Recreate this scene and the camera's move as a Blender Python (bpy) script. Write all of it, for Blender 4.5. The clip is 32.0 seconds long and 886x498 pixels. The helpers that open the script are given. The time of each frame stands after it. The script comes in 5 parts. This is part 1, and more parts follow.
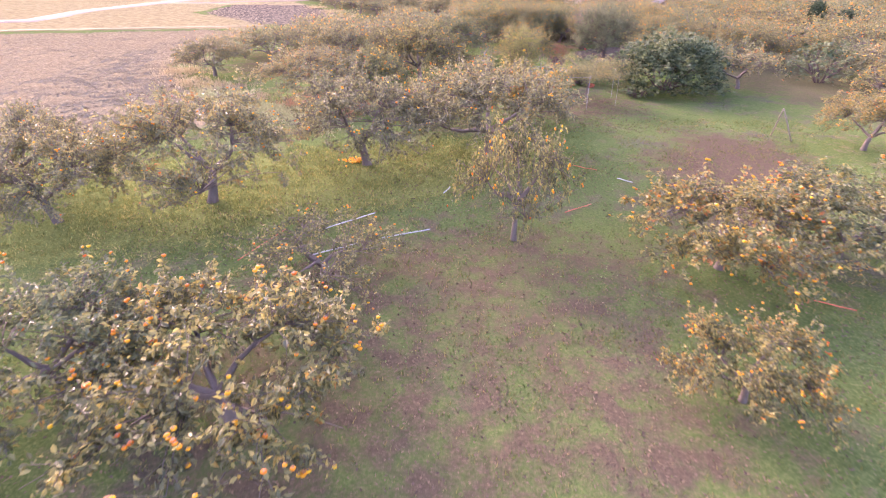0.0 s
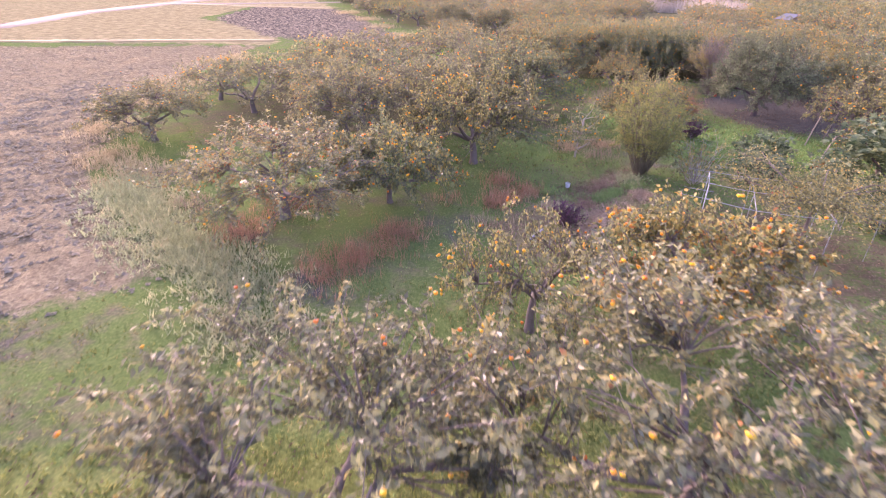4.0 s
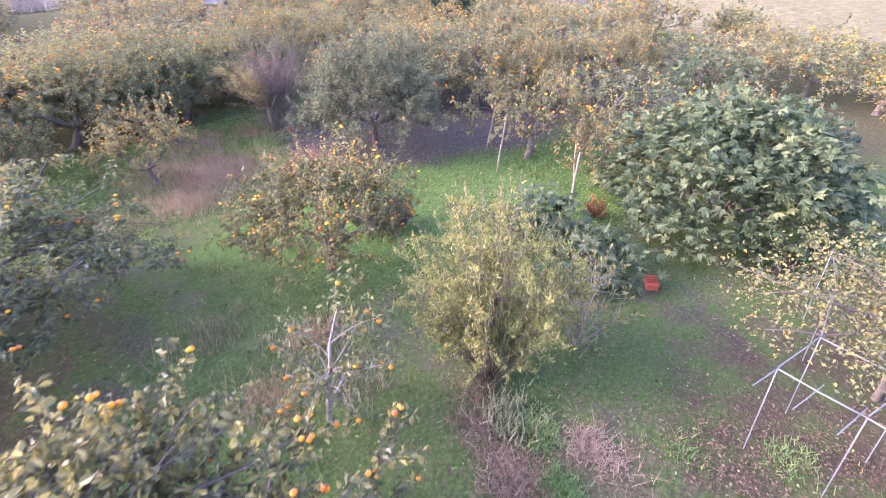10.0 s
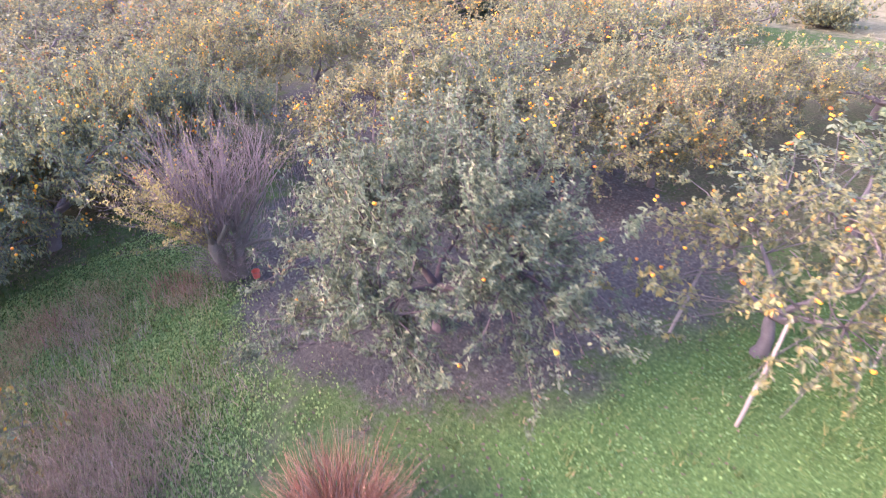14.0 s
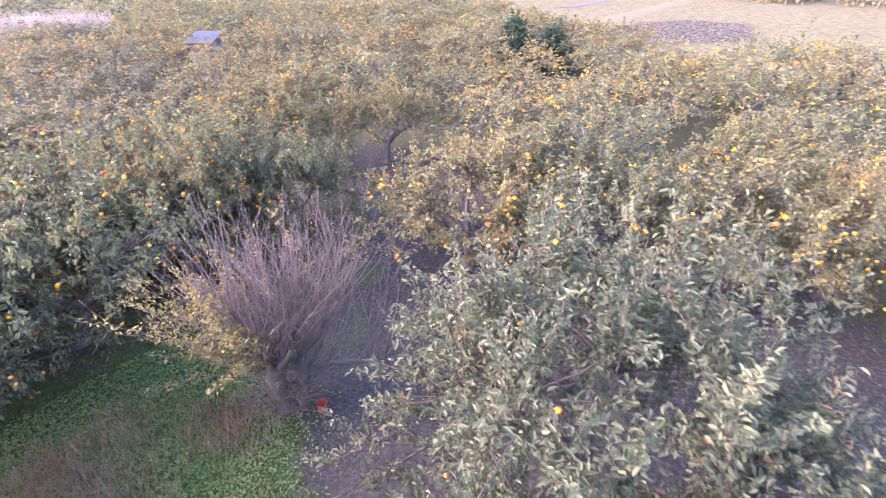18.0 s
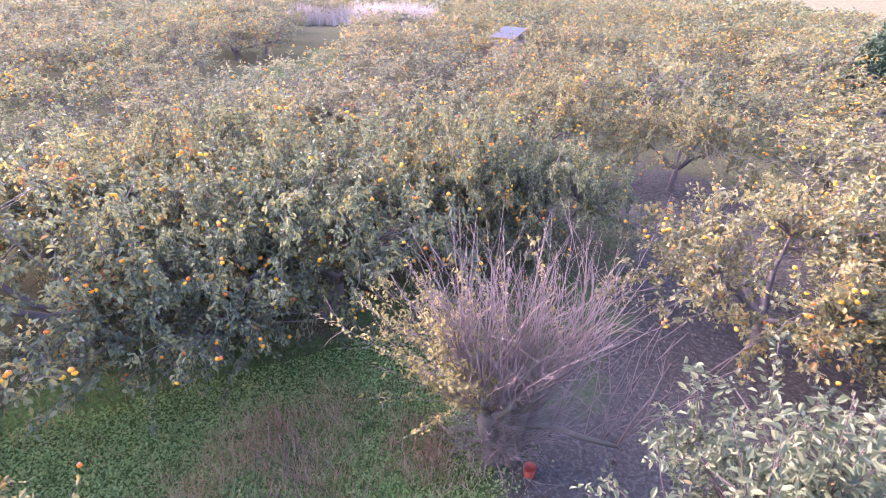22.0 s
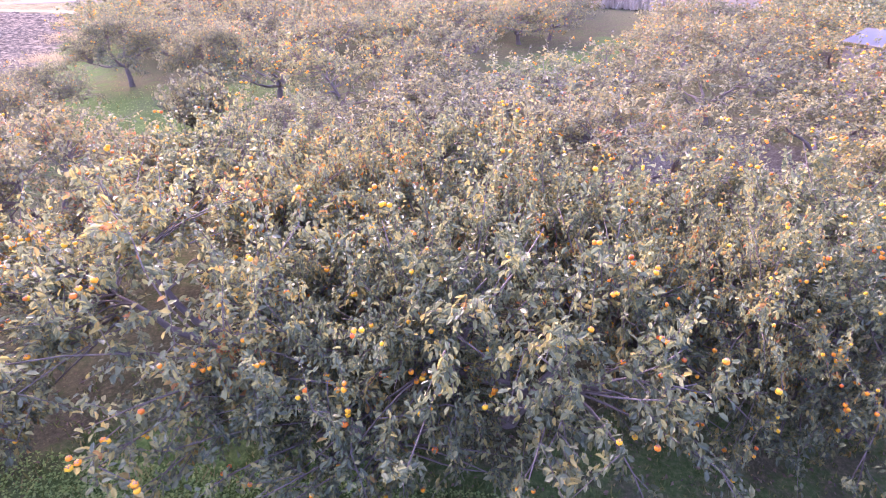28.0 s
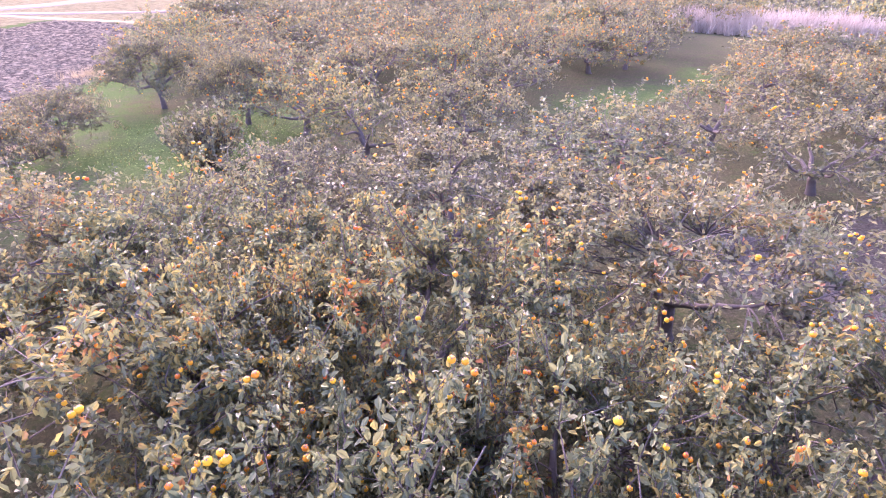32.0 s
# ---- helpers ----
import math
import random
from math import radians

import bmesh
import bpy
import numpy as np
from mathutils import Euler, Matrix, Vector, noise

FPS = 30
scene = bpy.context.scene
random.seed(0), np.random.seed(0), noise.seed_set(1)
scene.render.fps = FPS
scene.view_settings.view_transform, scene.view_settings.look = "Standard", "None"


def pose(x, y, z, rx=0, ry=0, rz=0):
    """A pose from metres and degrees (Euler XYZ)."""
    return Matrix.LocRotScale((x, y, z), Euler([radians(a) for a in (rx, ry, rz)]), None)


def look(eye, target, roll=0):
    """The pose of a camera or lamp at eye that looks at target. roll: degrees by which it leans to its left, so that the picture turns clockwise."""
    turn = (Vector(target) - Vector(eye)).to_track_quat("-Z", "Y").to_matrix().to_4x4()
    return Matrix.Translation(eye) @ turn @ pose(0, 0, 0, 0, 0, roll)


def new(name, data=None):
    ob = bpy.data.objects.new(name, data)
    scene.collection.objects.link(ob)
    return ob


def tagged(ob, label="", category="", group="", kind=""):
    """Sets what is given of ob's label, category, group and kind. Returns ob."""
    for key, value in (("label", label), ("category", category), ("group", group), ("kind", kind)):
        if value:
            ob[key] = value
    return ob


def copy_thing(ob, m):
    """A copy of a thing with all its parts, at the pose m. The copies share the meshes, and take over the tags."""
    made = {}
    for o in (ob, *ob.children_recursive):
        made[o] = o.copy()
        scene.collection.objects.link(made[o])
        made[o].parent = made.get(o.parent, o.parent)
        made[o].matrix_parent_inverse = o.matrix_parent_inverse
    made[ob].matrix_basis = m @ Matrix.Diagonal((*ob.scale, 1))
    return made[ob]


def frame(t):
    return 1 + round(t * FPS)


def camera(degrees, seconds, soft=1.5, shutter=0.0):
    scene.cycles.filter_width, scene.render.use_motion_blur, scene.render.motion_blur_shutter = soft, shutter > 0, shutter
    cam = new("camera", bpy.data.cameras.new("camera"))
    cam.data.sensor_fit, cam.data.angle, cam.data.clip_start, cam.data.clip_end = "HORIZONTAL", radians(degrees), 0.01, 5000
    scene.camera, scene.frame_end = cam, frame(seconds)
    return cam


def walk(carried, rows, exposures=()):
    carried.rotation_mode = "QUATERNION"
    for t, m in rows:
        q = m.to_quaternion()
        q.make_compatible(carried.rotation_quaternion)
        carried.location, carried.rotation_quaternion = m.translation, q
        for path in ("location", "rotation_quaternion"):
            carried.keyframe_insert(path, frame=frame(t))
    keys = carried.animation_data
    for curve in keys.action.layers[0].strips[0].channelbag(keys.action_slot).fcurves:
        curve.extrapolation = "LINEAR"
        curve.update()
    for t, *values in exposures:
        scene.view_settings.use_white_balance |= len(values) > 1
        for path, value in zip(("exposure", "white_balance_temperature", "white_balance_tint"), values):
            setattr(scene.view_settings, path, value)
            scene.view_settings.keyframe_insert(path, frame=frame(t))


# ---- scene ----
cam = camera(79.9, 32.0, soft=1.0, shutter=0.35)
PATH = [
    (0, (1.140, 2.479, 6.318), (0.616, 12.959, 0.497), 0.16),
    (0.5, (1.201, 3.878, 6.312), (0.256, 14.375, 0.574), 0.17),
    (1, (1.156, 5.462, 6.304), (0.022, 16.007, 0.690), 0.27),
    (1.5, (1.051, 7.057, 6.337), (-0.210, 17.573, 0.696), 0.23),
    (2, (0.894, 8.777, 6.362), (-0.432, 19.190, 0.550), 0.29),
    (2.5, (0.642, 10.630, 6.380), (-0.710, 21.012, 0.520), 0.41),
    (3, (0.248, 12.472, 6.379), (-1.109, 22.877, 0.557), 0.55),
    (3.5, (-0.131, 14.497, 6.432), (-1.519, 24.872, 0.564), 0.66),
    (4, (-0.614, 16.324, 6.490), (-1.920, 26.689, 0.586), 0.75),
    (4.5, (-0.887, 18.263, 6.529), (-1.765, 28.652, 0.592), 0.53),
    (6.5, (-2.215, 24.566, 5.988), (-0.145, 34.643, -0.192), 0.55),
    (7, (-2.413, 25.622, 5.968), (0.998, 35.328, -0.210), 0.42),
    (7.5, (-2.548, 26.611, 5.972), (2.195, 35.754, -0.185), 0.12),
    (8, (-2.634, 27.664, 5.971), (3.200, 36.161, -0.173), 0.08),
    (8.5, (-2.659, 28.672, 5.999), (3.919, 36.601, -0.154), 0.05),
    (9, (-2.563, 29.593, 6.046), (4.681, 36.894, -0.137), -0.46),
    (9.5, (-2.123, 30.262, 6.018), (5.640, 37.002, -0.170), -0.53),
    (10, (-1.418, 30.841, 5.963), (6.835, 36.976, -0.222), -0.51),
    (10.5, (-0.646, 31.448, 5.879), (7.782, 37.328, -0.318), -0.45),
    (11, (0.206, 32.230, 5.826), (8.699, 37.997, -0.388), -0.40),
    (11.5, (1.057, 33.143, 5.795), (9.612, 38.808, -0.427), -0.46),
    (12, (1.900, 34.142, 5.762), (10.510, 39.710, -0.472), -0.46),
    (12.5, (2.700, 35.240, 5.760), (11.327, 40.768, -0.486), -0.47),
    (13, (3.490, 36.360, 5.695), (11.962, 41.815, -0.821), -0.66),
    (13.5, (4.321, 37.621, 5.714), (12.744, 42.992, -0.934), -0.60),
    (14, (5.106, 38.905, 5.758), (13.558, 44.183, -0.930), -0.35),
    (14.5, (5.635, 39.854, 5.768), (14.153, 45.113, -0.851), -0.16),
    (15, (5.856, 40.319, 5.738), (14.522, 45.696, -0.584), -0.14),
    (15.5, (5.930, 40.536, 5.695), (14.764, 46.002, -0.313), -0.05),
    (17.5, (6.326, 41.012, 5.562), (15.217, 46.585, -0.259), 0.18),
    (18, (6.594, 41.330, 5.501), (14.978, 47.645, -0.316), 0.30),
    (18.5, (6.778, 41.524, 5.447), (14.678, 48.434, -0.368), 0.40),
    (19, (6.785, 41.675, 5.412), (14.135, 49.168, -0.406), 0.45),
    (19.5, (6.833, 41.792, 5.377), (13.691, 49.741, -0.434), 0.44),
    (20, (6.866, 41.916, 5.360), (13.338, 50.185, -0.450), 0.53),
    (20.5, (6.901, 42.059, 5.316), (12.877, 50.692, -0.493), 0.57),
    (21, (6.965, 42.191, 5.268), (12.199, 51.295, -0.538), 0.58),
    (21.5, (7.091, 42.324, 5.292), (11.766, 51.720, -0.528), 0.57),
    (22, (7.231, 42.449, 5.345), (11.424, 52.064, -0.482), 0.61),
    (22.5, (7.375, 42.551, 5.414), (11.107, 52.351, -0.419), 0.63),
    (23, (7.481, 42.642, 5.508), (10.448, 52.694, -0.336), 0.61),
    (23.5, (7.531, 42.706, 5.568), (9.866, 52.920, -0.283), 0.43),
    (24, (7.474, 42.725, 5.597), (9.278, 52.822, -0.632), 0.34),
    (24.5, (7.396, 42.737, 5.630), (8.615, 52.807, -0.780), 0.34),
    (25, (7.327, 42.763, 5.650), (7.723, 52.896, -0.767), 0.45),
    (25.5, (7.294, 43.062, 5.698), (7.042, 53.197, -0.721), 0.41),
    (26, (7.321, 43.543, 5.693), (6.929, 53.664, -0.743), 0.43),
    (26.5, (7.418, 44.068, 5.644), (7.012, 54.212, -0.754), 0.30),
    (28.5, (8.306, 45.619, 5.352), (6.689, 55.783, -0.820), -0.20),
    (29, (8.420, 45.925, 5.370), (6.187, 55.984, -0.781), -0.17),
    (29.5, (8.504, 46.364, 5.410), (5.946, 56.359, -0.720), -0.12),
    (30, (8.581, 46.949, 5.432), (5.977, 56.951, -0.664), -0.13),
    (30.5, (8.638, 47.520, 5.443), (6.041, 57.535, -0.636), -0.06),
    (31, (8.676, 48.056, 5.448), (6.080, 58.086, -0.607), 0.02),
    (31.5, (8.730, 48.432, 5.478), (6.142, 58.472, -0.562), 0.09),
    (32, (8.754, 48.558, 5.509), (6.178, 58.614, -0.511), 0.07),
]
walk(cam, [(t, look(eye, target, roll)) for t, eye, target, roll in PATH],
     exposures=[(0.0, 3.33, 6550, 55), (4.0, 3.08, 6350, 54), (7.0, 3.38, 5900, 45), (11.0, 3.38, 5620, 44), (14.0, 3.43, 5640, 46), (18.0, 3.43, 5580, 47),
                (24.0, 3.64, 5650, 54), (28.0, 3.63, 5700, 62), (32.0, 3.4, 5700, 62)])

# ---- light: low hazy evening sun ahead and to the side ----
SUN_ELEV, SUN_AZ = radians(24), radians(-42)          # azimuth from +y towards +x
world = bpy.data.worlds.new("sky")
scene.world = world
world.use_nodes = True
wn = world.node_tree.nodes
sky = wn.new("ShaderNodeTexSky")
sky.sky_type, sky.sun_disc = "NISHITA", False
sky.sun_elevation, sky.sun_rotation = SUN_ELEV, SUN_AZ
sky.air_density, sky.dust_density = 1.0, 3.0
world.node_tree.links.new(sky.outputs[0], wn["Background"].inputs[0])
wn["Background"].inputs[1].default_value = 0.15
sun = new("sun", bpy.data.lights.new("sun", "SUN"))
sun.data.energy, sun.data.angle, sun.data.color = 0.47, radians(13), (1.0, 0.84, 0.68)
toward = Vector((math.sin(SUN_AZ) * math.cos(SUN_ELEV), math.cos(SUN_AZ) * math.cos(SUN_ELEV), math.sin(SUN_ELEV)))
sun.matrix_world = look(toward * 200, (0, 0, 0))

rng = np.random.default_rng(7)


# ---- materials ----
def mat(name, rough=0.8, spec=0.3, metal=0.0):
    m = bpy.data.materials.new(name)
    m.use_nodes = True
    b = m.node_tree.nodes["Principled BSDF"]
    b.inputs["Roughness"].default_value = rough
    b.inputs["Specular IOR Level"].default_value = spec
    b.inputs["Metallic"].default_value = metal
    return m, m.node_tree, b


def ramp(nt, fac, stops):
    r = nt.nodes.new("ShaderNodeValToRGB")
    e = r.color_ramp.elements
    while len(e) < len(stops):
        e.new(0.5)
    for el, (p, c) in zip(e, stops):
        el.position, el.color = p, (*c, 1)
    nt.links.new(fac, r.inputs[0])
    return r.outputs[0]


def noise_tex(nt, scale, detail=4.0, rough=0.55, coord="Object"):
    t = nt.nodes.new("ShaderNodeTexCoord")
    n = nt.nodes.new("ShaderNodeTexNoise")
    n.inputs["Scale"].default_value, n.inputs["Detail"].default_value, n.inputs["Roughness"].default_value = scale, detail, rough
    nt.links.new(t.outputs[coord], n.inputs["Vector"])
    return n.outputs["Fac"]


def mixed(nt, fac, a, b, blend="MIX"):
    m = nt.nodes.new("ShaderNodeMix")
    m.data_type, m.blend_type = "RGBA", blend
    for v, k in ((fac, 0), (a, 6), (b, 7)):
        if isinstance(v, (int, float)):
            m.inputs[k].default_value = v
        elif isinstance(v, tuple):
            m.inputs[k].default_value = (*v, 1)
        else:
            nt.links.new(v, m.inputs[k])
    return m.outputs[2]


def calc(nt, op, a, b=0.5, clamp=False):
    m = nt.nodes.new("ShaderNodeMath")
    m.operation, m.use_clamp = op, clamp
    for v, k in ((a, 0), (b, 1)):
        if isinstance(v, (int, float)):
            m.inputs[k].default_value = v
        else:
            nt.links.new(v, m.inputs[k])
    return m.outputs[0]


def bumped(nt, b, height, strength=0.4, distance=0.02):
    k = nt.nodes.new("ShaderNodeBump")
    k.inputs["Strength"].default_value, k.inputs["Distance"].default_value = strength, distance
    nt.links.new(height, k.inputs["Height"])
    nt.links.new(k.outputs[0], b.inputs["Normal"])


def leaf_mat(name, stops, rough=0.5, spec=0.3, through_=0.36, sway=0.22):
    """Leaves: every leaf its own tint, every tree a shift of its own; some light passes through."""
    m, nt, b = mat(name, rough, spec)
    geo = nt.nodes.new("ShaderNodeNewGeometry")
    info = nt.nodes.new("ShaderNodeObjectInfo")
    patch, spray = noise_tex(nt, 0.8, 2.0), noise_tex(nt, 3.1, 2.0)
    drift = calc(nt, "ADD", calc(nt, "MULTIPLY", calc(nt, "SUBTRACT", patch, 0.5), 0.75), calc(nt, "MULTIPLY", calc(nt, "SUBTRACT", spray, 0.5), 0.5))
    f = calc(nt, "ADD", calc(nt, "MULTIPLY", geo.outputs["Random Per Island"], 0.74), drift)
    f = calc(nt, "ADD", f, calc(nt, "MULTIPLY", calc(nt, "SUBTRACT", info.outputs["Random"], 0.5), sway))
    f = calc(nt, "ADD", f, 0.1, True)
    col = ramp(nt, f, stops)
    vein = noise_tex(nt, 38.0, 2.0)
    col = mixed(nt, 0.35, col, mixed(nt, vein, (0.3, 0.3, 0.3), (1.0, 1.0, 1.0)), "MULTIPLY")
    nt.links.new(col, b.inputs["Base Color"])
    rr = calc(nt, "ADD", calc(nt, "MULTIPLY", geo.outputs["Random Per Island"], 0.3), rough - 0.12)
    nt.links.new(rr, b.inputs["Roughness"])
    tr = nt.nodes.new("ShaderNodeBsdfTranslucent")
    nt.links.new(col, tr.inputs["Color"])
    mx = nt.nodes.new("ShaderNodeMixShader")
    mx.inputs[0].default_value = through_
    nt.links.new(b.outputs[0], mx.inputs[1])
    nt.links.new(tr.outputs[0], mx.inputs[2])
    nt.links.new(mx.outputs[0], nt.nodes["Material Output"].inputs[0])
    return m


def plain_mat(name, a, c, scale=8.0, rough=0.8, spec=0.3, bump=0.3, metal=0.0, dist=0.02):
    m, nt, b = mat(name, rough, spec, metal)
    n1, n2 = noise_tex(nt, scale, 6.0, 0.65), noise_tex(nt, scale * 0.13, 2.0)
    col = mixed(nt, n1, a, c)
    col = mixed(nt, calc(nt, "MULTIPLY", n2, 0.7), col, tuple(0.55 * x for x in a))
    nt.links.new(col, b.inputs["Base Color"])
    bumped(nt, b, n1, bump, dist)
    return m


PERSIMMON = leaf_mat("persimmon_leaf", [(0.0, (0.07, 0.088, 0.047)), (0.28, (0.122, 0.142, 0.07)), (0.5, (0.184, 0.192, 0.086)), (0.72, (0.27, 0.25, 0.086)), (0.88, (0.36, 0.268, 0.066)), (0.97, (0.34, 0.14, 0.045))], 0.47, 0.34)
DUSKY = leaf_mat("dusky_persimmon_leaf", [(0.0, (0.076, 0.08, 0.048)), (0.3, (0.14, 0.14, 0.073)), (0.55, (0.208, 0.197, 0.094)), (0.78, (0.29, 0.258, 0.097)), (0.93, (0.34, 0.225, 0.07)), (1.0, (0.31, 0.13, 0.05))], 0.48, 0.34)
GREEN = leaf_mat("deep_green_leaf", [(0.0, (0.08, 0.098, 0.058)), (0.28, (0.128, 0.147, 0.08)), (0.5, (0.182, 0.19, 0.09)), (0.72, (0.262, 0.25, 0.09)), (0.9, (0.35, 0.268, 0.068)), (1.0, (0.34, 0.145, 0.045))], 0.48, 0.32)
YELLOW = leaf_mat("yellowing_leaf", [(0.0, (0.07, 0.08, 0.042)), (0.25, (0.125, 0.132, 0.06)), (0.5, (0.2, 0.188, 0.074)), (0.74, (0.295, 0.25, 0.08)), (0.9, (0.37, 0.25, 0.062)), (1.0, (0.34, 0.14, 0.04))], 0.48, 0.34)
SILVER = leaf_mat("grey_green_leaf", [(0.0, (0.06, 0.08, 0.04)), (0.4, (0.118, 0.142, 0.072)), (0.72, (0.185, 0.198, 0.1)), (0.93, (0.265, 0.25, 0.12)), (1.0, (0.3, 0.17, 0.07))], 0.5, 0.35)
PALE = leaf_mat("pale_dry_persimmon_leaf", [(0.0, (0.055, 0.062, 0.028)), (0.3, (0.125, 0.125, 0.05)), (0.58, (0.235, 0.215, 0.075)), (0.8, (0.36, 0.29, 0.08)), (0.92, (0.4, 0.23, 0.05)), (1.0, (0.36, 0.14, 0.04))], 0.44, 0.42)
FIG = leaf_mat("fig_leaf", [(0.0, (0.032, 0.055, 0.024)), (0.35, (0.078, 0.108, 0.048)), (0.7, (0.135, 0.162, 0.074)), (1.0, (0.25, 0.245, 0.085))], 0.62, 0.2, 0.28)
WILLOW = leaf_mat("willow_leaf", [(0.0, (0.085, 0.098, 0.028)), (0.5, (0.195, 0.205, 0.06)), (0.85, (0.3, 0.285, 0.085)), (1.0, (0.36, 0.27, 0.075))])
GOLD = leaf_mat("golden_shoot_leaf", [(0.0, (0.17, 0.16, 0.045)), (0.5, (0.3, 0.25, 0.07)), (0.85, (0.38, 0.29, 0.085)), (1.0, (0.4, 0.24, 0.08))])
WEED = leaf_mat("weed_leaf", [(0.0, (0.076, 0.138, 0.04)), (0.5, (0.14, 0.237, 0.068)), (0.85, (0.24, 0.324, 0.097)), (1.0, (0.405, 0.349, 0.137))], 0.6, 0.3, 0.25)
# yellow-green raised to stand for sun on the lawn
LAWN = leaf_mat("sunlit_lawn_blade", [(0.0, (0.11, 0.145, 0.04)), (0.5, (0.2, 0.22, 0.062)), (0.85, (0.3, 0.285, 0.09)), (1.0, (0.42, 0.34, 0.14))], 0.7, 0.2, 0.35)
GRASS = leaf_mat("grass_blade", [(0.0, (0.05, 0.089, 0.02)), (0.45, (0.1, 0.143, 0.032)), (0.75, (0.19, 0.178, 0.054)), (1.0, (0.331, 0.232, 0.108))], 0.7, 0.2, 0.3)
CLOVER = leaf_mat("clover_leaf", [(0.0, (0.17, 0.26, 0.075)), (0.5, (0.24, 0.32, 0.095)), (0.85, (0.33, 0.365, 0.12)), (1.0, (0.46, 0.39, 0.16))], 0.75, 0.12, 0.3)
STRAW = leaf_mat("dry_straw", [(0.0, (0.19, 0.135, 0.095)), (0.5, (0.32, 0.235, 0.165)), (1.0, (0.46, 0.37, 0.255))], 0.8, 0.15, 0.2)
DULL_STRAW = leaf_mat("dull_brown_grass", [(0.0, (0.26, 0.2, 0.08)), (0.5, (0.44, 0.31, 0.14)), (1.0, (0.56, 0.42, 0.21))], 0.8, 0.15, 0.25)
RED_STRAW = leaf_mat("reddish_dry_grass", [(0.0, (0.26, 0.13, 0.075)), (0.5, (0.38, 0.21, 0.125)), (1.0, (0.47, 0.31, 0.19))], 0.8, 0.15, 0.2)
RANK = leaf_mat("rank_weed_blade", [(0.0, (0.16, 0.19, 0.095)), (0.5, (0.27, 0.3, 0.155)), (0.85, (0.36, 0.37, 0.2)), (1.0, (0.45, 0.38, 0.22))], 0.7, 0.2, 0.4)
ORANGE = leaf_mat("withered_orange_leaf", [(0.0, (0.15, 0.055, 0.018)), (0.6, (0.29, 0.11, 0.03)), (1.0, (0.36, 0.19, 0.06))], 0.75, 0.1, 0.3)
BROWN_STALK = leaf_mat("brown_cut_stalk", [(0.0, (0.12, 0.075, 0.05)), (0.5, (0.21, 0.14, 0.095)), (1.0, (0.33, 0.25, 0.17))], 0.85, 0.1, 0.15)
FRESH = leaf_mat("fresh_grass_blade", [(0.0, (0.085, 0.165, 0.05)), (0.6, (0.15, 0.25, 0.08)), (1.0, (0.24, 0.32, 0.11))], 0.6, 0.2, 0.3)
RUST = leaf_mat("rusty_broom_twig", [(0.0, (0.22, 0.09, 0.05)), (0.4, (0.36, 0.155, 0.085)), (0.75, (0.46, 0.24, 0.14)), (1.0, (0.5, 0.35, 0.22))], 0.8, 0.15, 0.25)
PURPLE = leaf_mat("purple_leaf", [(0.0, (0.05, 0.018, 0.035)), (0.6, (0.11, 0.04, 0.07)), (1.0, (0.2, 0.1, 0.12))], 0.6, 0.3, 0.15)
FALLEN = leaf_mat("fallen_leaf", [(0.0, (0.06, 0.04, 0.03)), (0.4, (0.12, 0.08, 0.056)), (0.8, (0.19, 0.135, 0.086)), (1.0, (0.3, 0.235, 0.15))], 0.75, 0.2, 0.05)
REED = leaf_mat("pale_reed", [(0.0, (0.36, 0.29, 0.22)), (0.6, (0.52, 0.44, 0.35)), (1.0, (0.64, 0.56, 0.47))], 0.8, 0.2, 0.3)
PINK_STRAW = leaf_mat("pinkish_dry_grass", [(0.0, (0.3, 0.205, 0.125)), (0.5, (0.46, 0.335, 0.21)), (1.0, (0.6, 0.48, 0.32))], 0.8, 0.15, 0.4)
SEDGE = leaf_mat("golden_dry_sedge", [(0.0, (0.24, 0.19, 0.1)), (0.5, (0.36, 0.29, 0.16)), (1.0, (0.47, 0.4, 0.24))], 0.8, 0.15, 0.3)
CONIFER = leaf_mat("conifer_needle", [(0.0, (0.027, 0.053, 0.026)), (0.6, (0.06, 0.09, 0.046)), (1.0, (0.12, 0.135, 0.058))], 0.7, 0.2, 0.1)
BARK = plain_mat("persimmon_bark", (0.11, 0.085, 0.07), (0.21, 0.175, 0.15), 30.0, 0.9, 0.2, 0.8)
PALE_BARK = plain_mat("pale_smooth_bark", (0.25, 0.21, 0.175), (0.37, 0.325, 0.285), 24.0, 0.85, 0.2, 0.5)
PINK_TWIG = plain_mat("pinkish_bare_twig", (0.17, 0.122, 0.098), (0.28, 0.21, 0.172), 14.0, 0.8, 0.15, 0.3)
MOSSY = plain_mat("mossy_bark", (0.11, 0.085, 0.07), (0.21, 0.19, 0.11), 9.0, 0.9, 0.2, 0.8)
OLD_WOOD = plain_mat("weathered_pole_wood", (0.21, 0.165, 0.13), (0.34, 0.285, 0.235), 18.0, 0.85, 0.2, 0.5)
DARK_WOOD = plain_mat("dark_damp_wood", (0.07, 0.05, 0.045), (0.15, 0.11, 0.1), 16.0, 0.9, 0.2, 0.5)
STEEL = plain_mat("galvanised_pipe", (0.19, 0.19, 0.2), (0.29, 0.28, 0.275), 26.0, 0.5, 0.5, 0.1, 0.25)
TUBE = plain_mat("grey_blue_tube", (0.17, 0.17, 0.21), (0.26, 0.26, 0.31), 20.0, 0.6, 0.3, 0.1)
WHITE = plain_mat("white_plastic", (0.34, 0.35, 0.38), (0.46, 0.46, 0.48), 20.0, 0.5, 0.4, 0.1)
RED = plain_mat("red_plastic", (0.5, 0.09, 0.05), (0.62, 0.16, 0.09), 12.0, 0.5, 0.4, 0.1)
